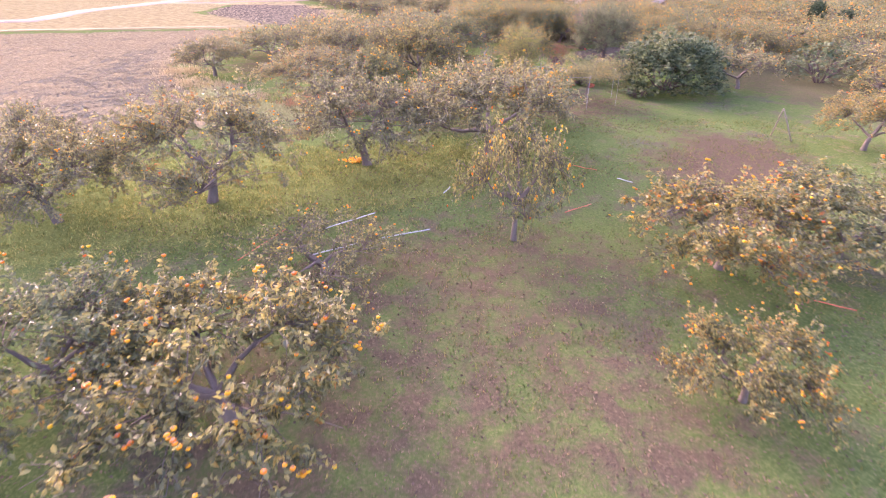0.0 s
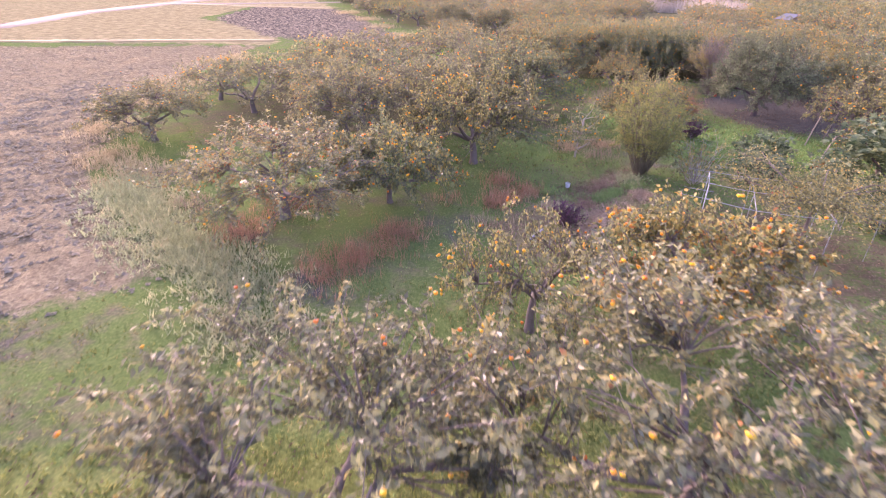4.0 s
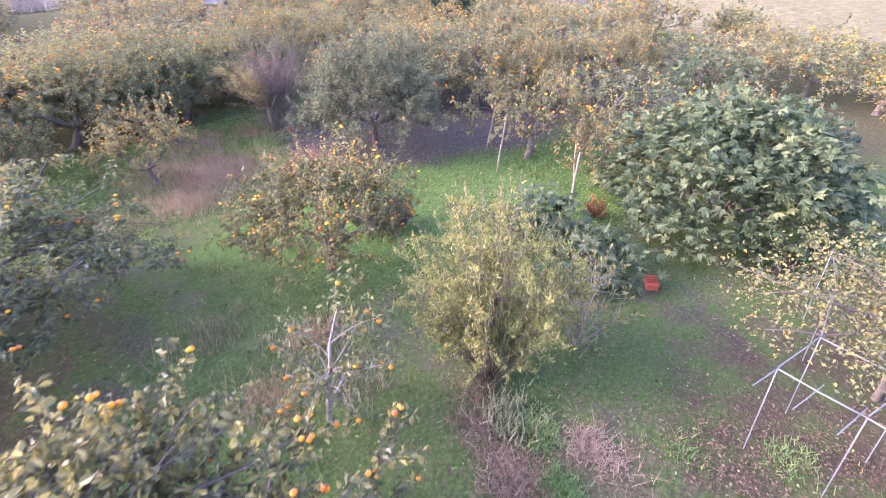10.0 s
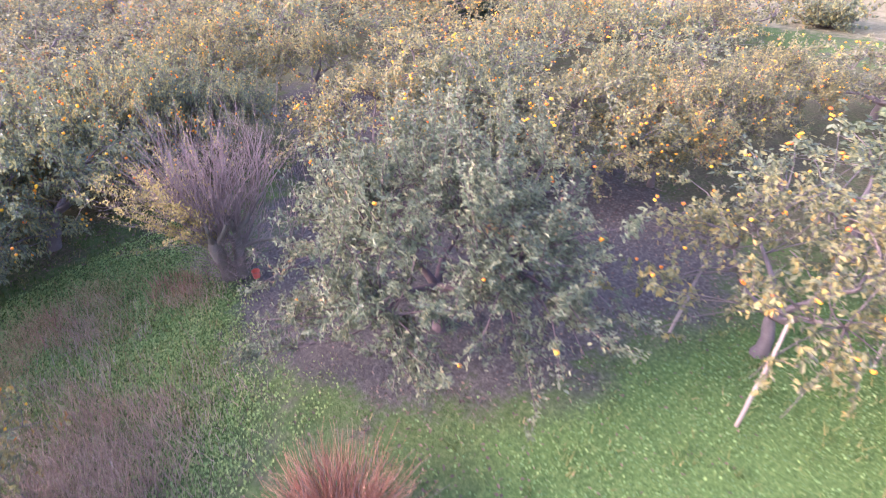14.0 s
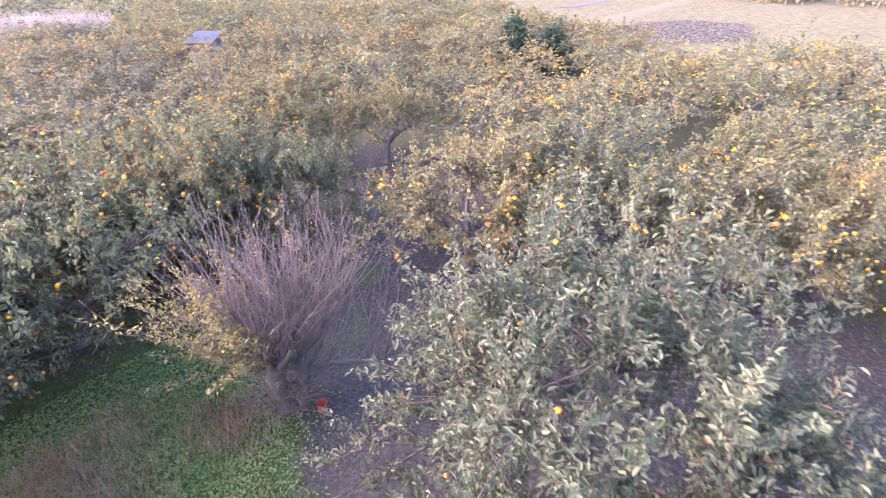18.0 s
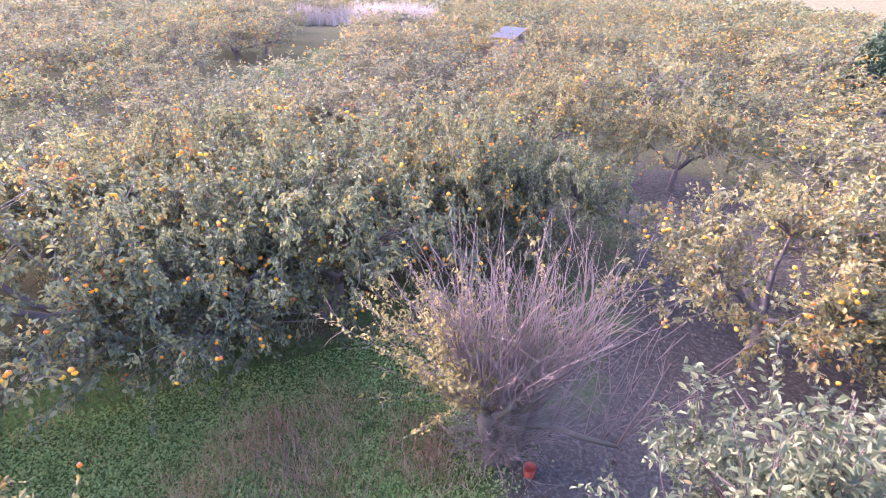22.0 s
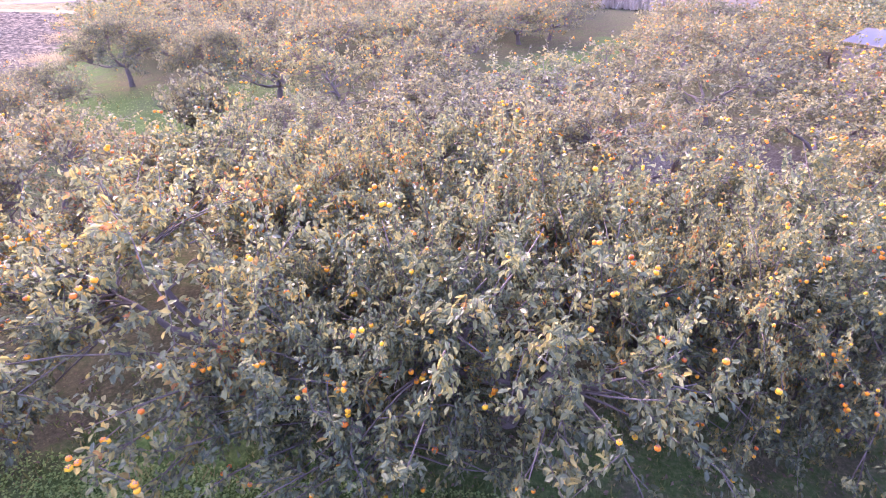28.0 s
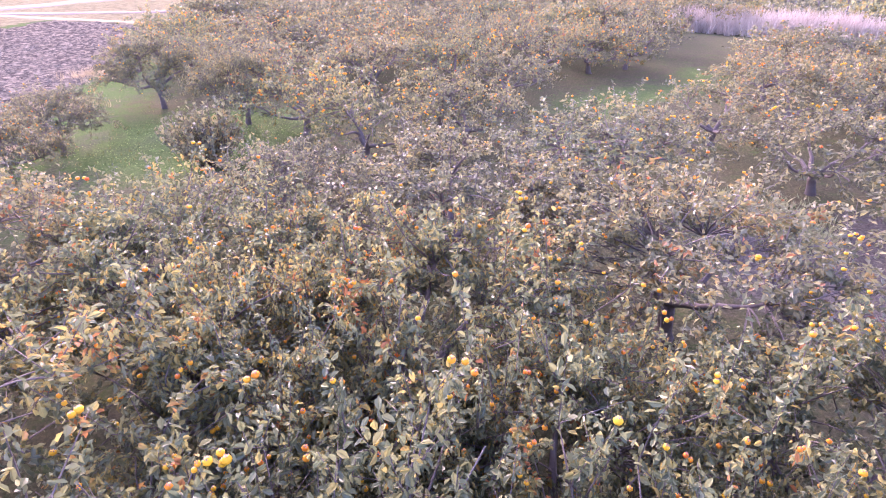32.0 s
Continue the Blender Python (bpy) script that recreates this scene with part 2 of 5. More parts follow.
ROOF = plain_mat("grey_sheet_roof", (0.27, 0.235, 0.21), (0.34, 0.3, 0.27), 3.0, 0.7, 0.1, 0.1)
SHED_WALL = plain_mat("shed_board", (0.2, 0.17, 0.15), (0.32, 0.28, 0.25), 9.0, 0.85)


def fruit_mat():
    m, nt, b = mat("persimmon_skin", 0.55, 0.12)
    info = nt.nodes.new("ShaderNodeObjectInfo")
    geo = nt.nodes.new("ShaderNodeNewGeometry")
    f = calc(nt, "FRACT", calc(nt, "ADD", calc(nt, "MULTIPLY", info.outputs["Random"], 3.7), geo.outputs["Random Per Island"]), 0.0)
    col = ramp(nt, f, [(0.0, (0.62, 0.35, 0.012)), (0.45, (0.64, 0.27, 0.01)), (0.85, (0.62, 0.175, 0.01)), (1.0, (0.48, 0.085, 0.015))])
    col = mixed(nt, calc(nt, "MULTIPLY", noise_tex(nt, 30.0, 3.0), 0.2), col, (0.36, 0.2, 0.03))
    nt.links.new(col, b.inputs["Base Color"])
    b.inputs["Subsurface Weight"].default_value = 0.0
    return m


FRUIT = fruit_mat()


# ---- helpers for meshes ----
def mesh_np(name, verts, tris, materials, mat_index=None, smooth=False):
    me = bpy.data.meshes.new(name)
    verts, tris = np.asarray(verts, np.float32), np.asarray(tris, np.int32)
    me.vertices.add(len(verts))
    me.vertices.foreach_set("co", verts.ravel())
    k = tris.shape[1]
    me.loops.add(tris.size)
    me.loops.foreach_set("vertex_index", tris.ravel())
    me.polygons.add(len(tris))
    me.polygons.foreach_set("loop_start", np.arange(0, tris.size, k, dtype=np.int32))
    me.polygons.foreach_set("loop_total", np.full(len(tris), k, np.int32))
    for m in materials:
        me.materials.append(m)
    if mat_index is not None:
        me.polygons.foreach_set("material_index", np.asarray(mat_index, np.int32))
    me.polygons.foreach_set("use_smooth", np.full(len(tris), smooth, bool))
    me.update(calc_edges=True)
    return me


def link(name, me, parent=None, label="", at=None):
    ob = new(name, me)
    if parent is not None:
        ob.parent = parent
    if at is not None:
        ob.matrix_basis = at
    if label:
        ob["label"] = label
    return ob


def root(name, x, y, z, label, category, group="", kind=""):
    e = new(name)
    e.empty_display_size = 0.3
    e.location = (x, y, z)
    return tagged(e, label, category, group, kind)


def part(name, bm, material, parent, label=""):
    me = bpy.data.meshes.new(name)
    bm.to_mesh(me)
    bm.free()
    me.materials.append(material)
    return link(name, me, parent, label)


class Wood:
    """Gathers tapered tubes into one mesh."""

    def __init__(self):
        self.v, self.f, self.n = [], [], 0

    def tube(self, pts, radii, sides=5):
        pts, radii = np.asarray(pts, float), np.asarray(radii, float)
        d = np.gradient(pts, axis=0)
        d /= np.linalg.norm(d, axis=1, keepdims=True) + 1e-9
        ref = np.where(np.abs(d[:, 2:3]) < 0.9, np.array([[0, 0, 1.0]]), np.array([[1.0, 0, 0]]))
        a = np.cross(d, ref)
        a /= np.linalg.norm(a, axis=1, keepdims=True) + 1e-9
        b = np.cross(d, a)
        ang = np.arange(sides) * 2 * np.pi / sides
        ring = pts[:, None] + radii[:, None, None] * (np.cos(ang)[None, :, None] * a[:, None] + np.sin(ang)[None, :, None] * b[:, None])
        k, m = len(pts), sides
        i = np.arange(k - 1)[:, None] * m + np.arange(m)[None]
        j = np.arange(k - 1)[:, None] * m + (np.arange(m)[None] + 1) % m
        f = np.concatenate([np.stack([i, j, j + m], -1).reshape(-1, 3), np.stack([i, j + m, i + m], -1).reshape(-1, 3)])
        cap = [[(k - 1) * m, (k - 1) * m + t, (k - 1) * m + t + 1] for t in range(1, m - 1)]
        self.v.append(ring.reshape(-1, 3))
        self.f.append(np.concatenate([f, np.array(cap)]) + self.n)
        self.n += k * m

    def mesh(self, name, material, smooth=True):
        return mesh_np(name, np.concatenate(self.v), np.concatenate(self.f), [material], smooth=smooth)


def leaf_mesh(name, pos, along, size, width, material, r, fold=0.14, curl=0.14, fine=False, face=0.0):
    """One folded kite a leaf, or an oval folded along its midrib where it is seen close."""
    n = len(pos)
    along = along / (np.linalg.norm(along, axis=1, keepdims=True) + 1e-9)
    side = np.cross(along, r.normal(size=(n, 3)) + np.array([0, 0, face]))
    side /= np.linalg.norm(side, axis=1, keepdims=True) + 1e-9
    up = np.cross(side, along)
    up *= np.where(up[:, 2:3] < 0, -1, 1)
    L = size[:, None]
    W = L * width
    base = pos
    if fine:
        tip = pos + along * L - up * L * curl * r.uniform(0.3, 1.8, (n, 1))
        wing = [pos + along * L * f + g * side * W * 0.46 * k + up * W * fold * r.uniform(0.4, 2.2, (n, 1)) for f, g, k in ((0.26, -1, 0.9), (0.66, -1, 1.0), (0.66, 1, 1.0), (0.26, 1, 0.9))]
        v = np.stack([base, wing[0], wing[1], tip, wing[2], wing[3]], 1).reshape(-1, 3)
        o = np.arange(n)[:, None] * 6
        return mesh_np(name, v, np.concatenate([o + np.array([[0, 3, 2, 1]]), o + np.array([[0, 5, 4, 3]])], 1).reshape(-1, 4), [material])
    mid = pos + along * L * 0.45
    v = np.stack([base, mid - side * W / 2 + up * W * fold, pos + along * L - up * L * curl, mid + side * W / 2 + up * W * fold], 1).reshape(-1, 3)
    o = np.arange(n)[:, None] * 4
    t = np.concatenate([o + np.array([[0, 3, 2]]), o + np.array([[0, 2, 1]])], 1).reshape(-1, 3)
    return mesh_np(name, v, t, [material])


def lobed_leaf_mesh(name, pos, along, size, material, r):
    """Broad five-lobed leaves, eleven corners each."""
    n = len(pos)
    ang = np.radians([-150, -95, -70, -38, -18, 0, 18, 38, 70, 95, 150])
    rad = np.array([0.42, 0.8, 0.5, 1.0, 0.52, 1.15, 0.52, 1.0, 0.5, 0.8, 0.42])
    along = along / (np.linalg.norm(along, axis=1, keepdims=True) + 1e-9)
    side = np.cross(along, np.array([[0, 0, 1.0]]) + 0.45 * r.normal(size=(n, 3)))
    side /= np.linalg.norm(side, axis=1, keepdims=True) + 1e-9
    up = np.cross(side, along)
    loc_a, loc_s = rad * np.cos(ang) * 0.5 + 0.35, rad * np.sin(ang) * 0.5
    dip = (-0.22 * loc_s**2 - 0.12 * np.maximum(loc_a, 0) ** 2)[None] * r.uniform(-0.6, 3.4, (n, 1)) + 0.05 * r.normal(size=(n, len(ang)))
    rim = pos[:, None] + size[:, None, None] * (loc_a[None, :, None] * along[:, None] + loc_s[None, :, None] * side[:, None] + dip[:, :, None] * up[:, None])
    mid = pos[:, None] + size[:, None, None] * 0.3 * along[:, None] + size[:, None, None] * 0.03 * up[:, None]
    v = np.concatenate([mid, rim], 1).reshape(-1, 3)
    o = np.arange(n)[:, None, None] * 12
    k = np.arange(10)
    t = (o + np.stack([0 * k, k + 1, k + 2], -1)[None]).reshape(-1, 3)
    return mesh_np(name, v, t, [material])


def unit(v):
    return v / (np.linalg.norm(v) + 1e-9)


def bend(p, d, length, steps, r, wander=0.25, lift=0.0):
    """A wandering branch from p along d."""
    pts, d = [np.array(p, float)], unit(np.array(d, float))
    for _ in range(steps):
        d = unit(d + r.normal(size=3) * wander / math.sqrt(steps) + np.array([0, 0, lift / steps]))
        pts.append(pts[-1] + d * length / steps)
    return np.array(pts), d


# ---- plan: drawn in squares of 1.2 m ----
SQ = 1.2


def sq(pts):
    return np.array(pts, float) * SQ


PLOUGH_WEST = sq([(-8.38, 19.33), (-7.05, 21.24), (-9.53, 23.86), (-13.38, 27.52), (-15.19, 31.16), (-16.14, 39.44), (-16.53, 47.39), (-31.69, 43.75), (-70, 34), (-70, 8), (-18, 16.8)])
PLOUGH_NORTH = sq([(-6.2, 50.2), (-9.8, 55.2), (-13.0, 61.5), (-19.3, 71.0), (-28, 72), (-27, 61), (-18, 51.5), (-9.0, 47.5)])
TAN_WEST = sq([(-16.35, 47.74), (-17.58, 55.48), (-28, 60), (-29, 74), (-140, 76), (-140, 36), (-32.46, 46.33)])
TAN_NORTH = sq([(-19.3, 72), (-33, 95), (-120, 110), (-120, 73)])
TAN_EAST = sq([(33, 20), (31.5, 29), (32.6, 37), (35.2, 44.5), (40.5, 51.3), (49, 62), (60, 79), (90, 130), (300, 130), (300, -30), (40, 5)])
PLOUGH_EAST = sq([(43.1, 48.2), (40.0, 44.3), (45.1, 39.8), (57.1, 41.8), (55.8, 47.6), (50.4, 49.8)])
SOIL = sq([(6.9, 36.6), (7.2, 35.0), (8.7, 33.8), (10.0, 32.9), (11.9, 31.9), (13.4, 32.5), (14.6, 34.5), (16.5, 38.5), (18.5, 36.5), (19.5, 38), (16.5, 43.0), (15.5, 45.0), (13.2, 43.2), (10.5, 39.8), (8.6, 38.9), (7.4, 38.2)])
LUSH = sq([(7.4, 34.3), (10.0, 32.4), (12.0, 31.3), (12.5, 29.5), (9.5, 28.8), (6.2, 29.0), (4.2, 30.6), (3.4, 32.6), (2.6, 34.6), (4.6, 34.6), (6.6, 33.6)])
LUSH_B = sq([(1.2, 39.6), (3.5, 41.2), (7.9, 40.4), (8.0, 37.6), (6.6, 36.2), (3.2, 36.4), (0.8, 38)])
LUSH_D = sq([(-2.0, 26.8), (-1.2, 30.5), (1.6, 31.5), (3.2, 33.5), (4.6, 31.0), (2.2, 29.0), (0.2, 26.6), (-1.2, 25.4)])
LUSH_C = sq([(-13.5, 15.6), (-11, 16.8), (-7.73, 17.2), (-0.82, 18.79), (2.85, 18.78), (3.25, 15.81), (-0.84, 13.7), (-3.5, 12.5), (-6.0, 10.9), (-8, 9.8), (-11, 10.2), (-13.8, 12.4)])
DIRT = sq([(6.47, 16.08), (8.23, 20.37), (11.19, 19.33), (10.48, 14.64), (7.66, 12.8), (5.12, 13.68)])
DIRT_B = sq([(4.6, 26.6), (7.6, 25.4), (8.2, 22.5), (4.6, 20.6), (2.2, 22.2), (2.5, 24.4), (3.3, 26.3)])
DIRT_C = sq([(-3.01, 12.47), (1.19, 13.82), (3.82, 13.42), (5.57, 9.37), (5, 2), (-3, 1), (-4.03, 6.97)])
CLEARING = sq([(-4.6, 49.8), (-5.6, 52.5), (-4.0, 55.4), (0.2, 56.4), (0.6, 53), (-0.3, 50.5), (-2.4, 49.0)])
CLEARING_B = sq([(6.0, 57.0), (6.2, 59.2), (10.2, 62.6), (11.4, 66), (13.6, 65), (12.4, 62.4), (9.4, 58.4), (8.2, 56.6)])
SOIL_B = sq([(9.6, 47.8), (13.4, 47.0), (14.2, 49.6), (12.6, 52.0), (11.9, 50.4), (10.2, 50.2)])
DIRT_E = sq([(6.0, 29.4), (7.4, 29.2), (8.3, 30.8), (7.6, 32.2), (6.3, 31.7)])
BED = sq([(0.0, 25.4), (2.5, 28.3), (3.4, 27.3), (2.6, 25.4), (1.5, 23.6), (0.6, 22.4), (-0.9, 23.2)])
ORCHARD = sq([(-8, 28), (-12.5, 30), (-13, 36), (-11, 39), (-7.5, 42.5), (-3.2, 46), (-3.6, 48.8), (-6.0, 53.2), (-9.2, 58.2), (-17, 71), (-30, 96), (-20, 112), (66, 112), (58, 81), (47, 61.3), (38.5, 51), (33.2, 44.6), (30.8, 38), (28.6, 33), (24, 24), (16, 21), (12.5, 27.5), (12.5, 33), (15, 40), (8, 41), (4, 37), (-1, 31)])


def inside(p, poly, soft=0.6):
    """1 within the outline, 0 outside, with a soft border."""
    a, b = poly, np.roll(poly, -1, axis=0)
    dist, odd = np.full(len(p), 1e9), np.zeros(len(p), bool)
    for (ax, ay), (bx, by) in zip(a, b):
        ex, ey = bx - ax, by - ay
        t = np.clip(((p[:, 0] - ax) * ex + (p[:, 1] - ay) * ey) / (ex * ex + ey * ey + 1e-9), 0, 1)
        dist = np.minimum(dist, np.hypot(p[:, 0] - ax - t * ex, p[:, 1] - ay - t * ey))
        crosses = (ay > p[:, 1]) != (by > p[:, 1])
        odd ^= crosses & (p[:, 0] < ex * (p[:, 1] - ay) / (ey + 1e-12) + ax)
    s = np.where(odd, dist, -dist) / soft
    return np.clip(0.5 + 0.5 * s, 0, 1)


def wave(p, k, seed):
    """Cheap smooth unevenness, -1 to 1."""
    r = np.random.default_rng(seed)
    out = np.zeros(len(p))
    for _ in range(7):
        d = r.normal(size=2) * k
        out += np.sin(p @ d + r.uniform(0, 6.28))
    return out / 4.0


def zones(p):
    w = p + 0.5 * np.stack([wave(p, 1.3, 1), wave(p, 1.3, 2)], 1) + 0.2 * np.stack([wave(p, 4.0, 3), wave(p, 4.0, 4)], 1)
    z = {}
    z["plough"] = np.maximum(inside(w, PLOUGH_WEST), inside(w, PLOUGH_NORTH))
    z["plough"] = np.maximum(z["plough"], 0.9 * inside(w, PLOUGH_EAST, 1.5))
    z["tan"] = np.maximum.reduce([inside(w, TAN_WEST), inside(w, TAN_NORTH), inside(w, TAN_EAST, 1.5)])
    # dry tan west field, its colour lightened further for sun glare
    z["dry"] = inside(w, PLOUGH_WEST)
    z["soil"] = np.maximum(inside(w, SOIL, 0.7), inside(w, SOIL_B, 0.7))
    z["lush"] = np.maximum.reduce([inside(w, LUSH, 0.8), inside(w, LUSH_B, 1.0), 0.45 * inside(w, LUSH_D, 1.2), 0.45 * inside(w, LUSH_C, 1.5), 0.42 * inside(w, CLEARING, 1.0), 0.4 * inside(w, CLEARING_B, 1.0)])
    z["dirt"] = np.maximum.reduce([inside(w, DIRT, 1.6), 0.6 * inside(w, DIRT_B, 1.4), 0.54 * inside(w, DIRT_C, 2.0), 0.52 * inside(w, DIRT_E, 1.0)])
    z["bed"] = inside(w, BED, 0.5)
    # lawn outline that gets a brighter colour in place of sunlight
    z["sunny_lawn"] = inside(w, LUSH_C, 1.2)
    z["litter"] = 0.75 * inside(w, ORCHARD, 2.0) * (1 - z["lush"])
    return z


def relief(p, z):
    h = 0.03 * wave(p, 0.7, 11) + 0.015 * wave(p, 3.0, 12)
    r = np.random.default_rng(13)
    h += z["plough"] * (0.05 * np.sin(p[:, 0] * 5.5 + p[:, 1] * 4.6 + wave(p, 0.4, 14)) + 0.05 * r.normal(size=len(p)))
    return h + 0.012 * r.normal(size=len(p))


def build_ground():
    grow = np.array([2, 5, 10, 18, 30, 50, 80, 130, 220, 400, 700, 1300, 2400.0])
    xs = np.concatenate([-46 - grow[::-1], np.arange(-46, 70.01, 0.55), 70 + grow])
    ys = np.concatenate([-8 - grow[::-1], np.arange(-8, 112.01, 0.55), 112 + grow])
    gx, gy = np.meshgrid(xs, ys, indexing="ij")
    p = np.stack([gx.ravel(), gy.ravel()], 1)
    z = zones(p)
    v = np.column_stack([p, relief(p, z) - 0.02])
    n, m = len(xs), len(ys)
    i = (np.arange(n - 1)[:, None] * m + np.arange(m - 1)[None]).ravel()
    q = np.stack([i, i + m, i + m + 1, i + 1], 1)
    me = mesh_np("ground", v, q, [GROUND], smooth=True)
    for name, keys in (("zone_a", ("soil", "plough", "tan", "dry")), ("zone_b", ("lush", "dirt", "bed", "sunny_lawn"))):
        at = me.color_attributes.new(name, "FLOAT_COLOR", "POINT")
        at.data.foreach_set("color", np.column_stack([z[k] for k in keys]).astype(np.float32).ravel())
    me.attributes.new("litter", "FLOAT", "POINT").data.foreach_set("value", z["litter"].astype(np.float32))
    tagged(link("ground", me), "grassy orchard ground with bare and ploughed patches", "ground", kind="structure")


def ground_mat():
    m, nt, b = mat("orchard_ground", 1.0, 0.0)
    a1, a2 = nt.nodes.new("ShaderNodeVertexColor"), nt.nodes.new("ShaderNodeVertexColor")
    a1.layer_name, a2.layer_name = "zone_a", "zone_b"
    lit = nt.nodes.new("ShaderNodeAttribute")
    lit.attribute_name = "litter"
    s1, s2 = nt.nodes.new("ShaderNodeSeparateColor"), nt.nodes.new("ShaderNodeSeparateColor")
    nt.links.new(a1.outputs[0], s1.inputs[0])
    nt.links.new(a2.outputs[0], s2.inputs[0])
    fine, mid, big, vast = noise_tex(nt, 16.0, 9.0, 0.78), noise_tex(nt, 1.6, 6.0, 0.65), noise_tex(nt, 0.32, 4.0), noise_tex(nt, 0.07, 3.0)
    grass = ramp(nt, fine, [(0.3, (0.035, 0.06, 0.02)), (0.5, (0.075, 0.11, 0.035)), (0.66, (0.14, 0.16, 0.06))])
    dry = ramp(nt, fine, [(0.3, (0.085, 0.07, 0.04)), (0.55, (0.175, 0.14, 0.085)), (0.7, (0.28, 0.225, 0.145))])
    soil = ramp(nt, fine, [(0.3, (0.036, 0.032, 0.027)), (0.52, (0.082, 0.074, 0.061)), (0.72, (0.18, 0.164, 0.131))])
    red = ramp(nt, fine, [(0.3, (0.04, 0.032, 0.022)), (0.55, (0.092, 0.071, 0.047)), (0.72, (0.168, 0.133, 0.087))])
    # lawn green with the sun's brightness put into the colour
    sunny_lawn = ramp(nt, fine, [(0.3, (0.06, 0.084, 0.026)), (0.5, (0.13, 0.155, 0.048)), (0.68, (0.225, 0.23, 0.08))])
    litter = ramp(nt, fine, [(0.3, (0.04, 0.036, 0.023)), (0.52, (0.088, 0.078, 0.045)), (0.7, (0.17, 0.14, 0.078))])
    lush = ramp(nt, fine, [(0.3, (0.036, 0.074, 0.02)), (0.5, (0.085, 0.14, 0.038)), (0.7, (0.17, 0.215, 0.068))])
    tan = ramp(nt, calc(nt, "ADD", calc(nt, "MULTIPLY", mid, 0.5), calc(nt, "MULTIPLY", noise_tex(nt, 0.8, 7.0, 0.75), 0.5)), [(0.34, (0.11, 0.098, 0.053)), (0.5, (0.162, 0.144, 0.078)), (0.64, (0.212, 0.186, 0.104))])
    k = ramp(nt, calc(nt, "ADD", calc(nt, "MULTIPLY", mid, 0.55), calc(nt, "MULTIPLY", big, 0.45)), [(0.49, (0, 0, 0)), (0.63, (1, 1, 1))])
    col = mixed(nt, k, grass, mixed(nt, ramp(nt, big, [(0.42, (0, 0, 0)), (0.62, (1, 1, 1))]), dry, soil))

    spots = calc(nt, "ADD", calc(nt, "MULTIPLY", calc(nt, "SUBTRACT", mid, 0.5), 1.5), calc(nt, "MULTIPLY", calc(nt, "SUBTRACT", fine, 0.5), 1.1))

    def over(col, f, c, gain=1.0):
        """Lays one cover over another with a ragged, blotchy border."""
        g = calc(nt, "ADD", calc(nt, "MULTIPLY", calc(nt, "ADD", calc(nt, "SUBTRACT", f, 0.5), spots), 2.6), 0.5, True)
        return mixed(nt, calc(nt, "MULTIPLY", g, gain), col, c)

    col = over(col, lit.outputs["Fac"], litter, 0.85)
    col = over(col, s2.outputs[0], lush)
    col = over(col, a2.outputs[1], sunny_lawn, 0.85)
    col = over(col, s2.outputs[1], red)
    col = over(col, s2.outputs[2], mixed(nt, 0.6, dry, litter), 0.8)
    col = over(col, s1.outputs[0], soil)
    col = over(col, s1.outputs[2], tan)
    # dry tan earth with the glare over the field put into the colour
    lit_dry_field = ramp(nt, calc(nt, "ADD", calc(nt, "MULTIPLY", fine, 0.6), calc(nt, "MULTIPLY", noise_tex(nt, 4.5, 4.0, 0.7), 0.4)), [(0.38, (0.07, 0.058, 0.038)), (0.5, (0.155, 0.13, 0.078)), (0.61, (0.26, 0.225, 0.135))])
    plough = mixed(nt, calc(nt, "MULTIPLY", fine, 0.5), ramp(nt, noise_tex(nt, 3.2, 5.0, 0.7), [(0.4, (0.038, 0.034, 0.026)), (0.5, (0.097, 0.085, 0.062)), (0.62, (0.24, 0.205, 0.14))]), soil)
    col = over(col, s1.outputs[1], mixed(nt, calc(nt, "MULTIPLY", a1.outputs[1], 0.85), plough, lit_dry_field))
    col = mixed(nt, calc(nt, "MULTIPLY", vast, 0.3), col, (0.3, 0.26, 0.2), "OVERLAY")
    nt.links.new(col, b.inputs["Base Color"])
    bumped(nt, b, calc(nt, "ADD", fine, mid), 0.7, 0.06)
    return m


GROUND = ground_mat()
build_ground()


def strip(name, pts, width, z, material, label, category, wob=0.15):
    """A track laid on the ground along a line."""
    pts = sq(pts)
    t = np.linspace(0, len(pts) - 1, 90)
    c = np.stack([np.interp(t, np.arange(len(pts)), pts[:, k]) for k in range(2)], 1)
    d = np.gradient(c, axis=0)
    d /= np.linalg.norm(d, axis=1, keepdims=True)
    nrm = np.stack([-d[:, 1], d[:, 0]], 1)
    rows = []
    for s in np.linspace(-0.5, 0.5, 7):
        q = c + nrm * (s * width + wob * abs(s) * 2 * wave(c, 1.7, int(s * 10) + 30)[:, None])
        rows.append(np.column_stack([q, np.full(len(q), z - 0.14 * abs(2 * s) ** 5)]))
    v = np.concatenate(rows)
    n = len(c)
    i = (np.arange(6)[:, None] * n + np.arange(n - 1)[None]).ravel()
    me = mesh_np(name, v, np.stack([i, i + n, i + n + 1, i + 1], 1), [material], smooth=True)
    return tagged(link(name, me), label, category, kind="structure")


TRACK = plain_mat("dusty_track", (0.125, 0.103, 0.08), (0.185, 0.155, 0.122), 2.5, 0.95, 0.1, 0.3)
VERGE = plain_mat("yellow_grass_verge", (0.15, 0.122, 0.06), (0.23, 0.19, 0.095), 3.0, 0.95, 0.1, 0.6)
strip("road", [(-75, 36), (-39.3, 52.4), (-40.4, 62), (-38.7, 71.7), (-36, 85), (-45, 120)], 3.2, 0.07, TRACK, "pale dusty farm track between fields", "road")
strip("road", [(-38.7, 71.7), (-30, 75), (-21, 79)], 1.8, 0.06, TRACK, "narrow pale side track past the field", "road")
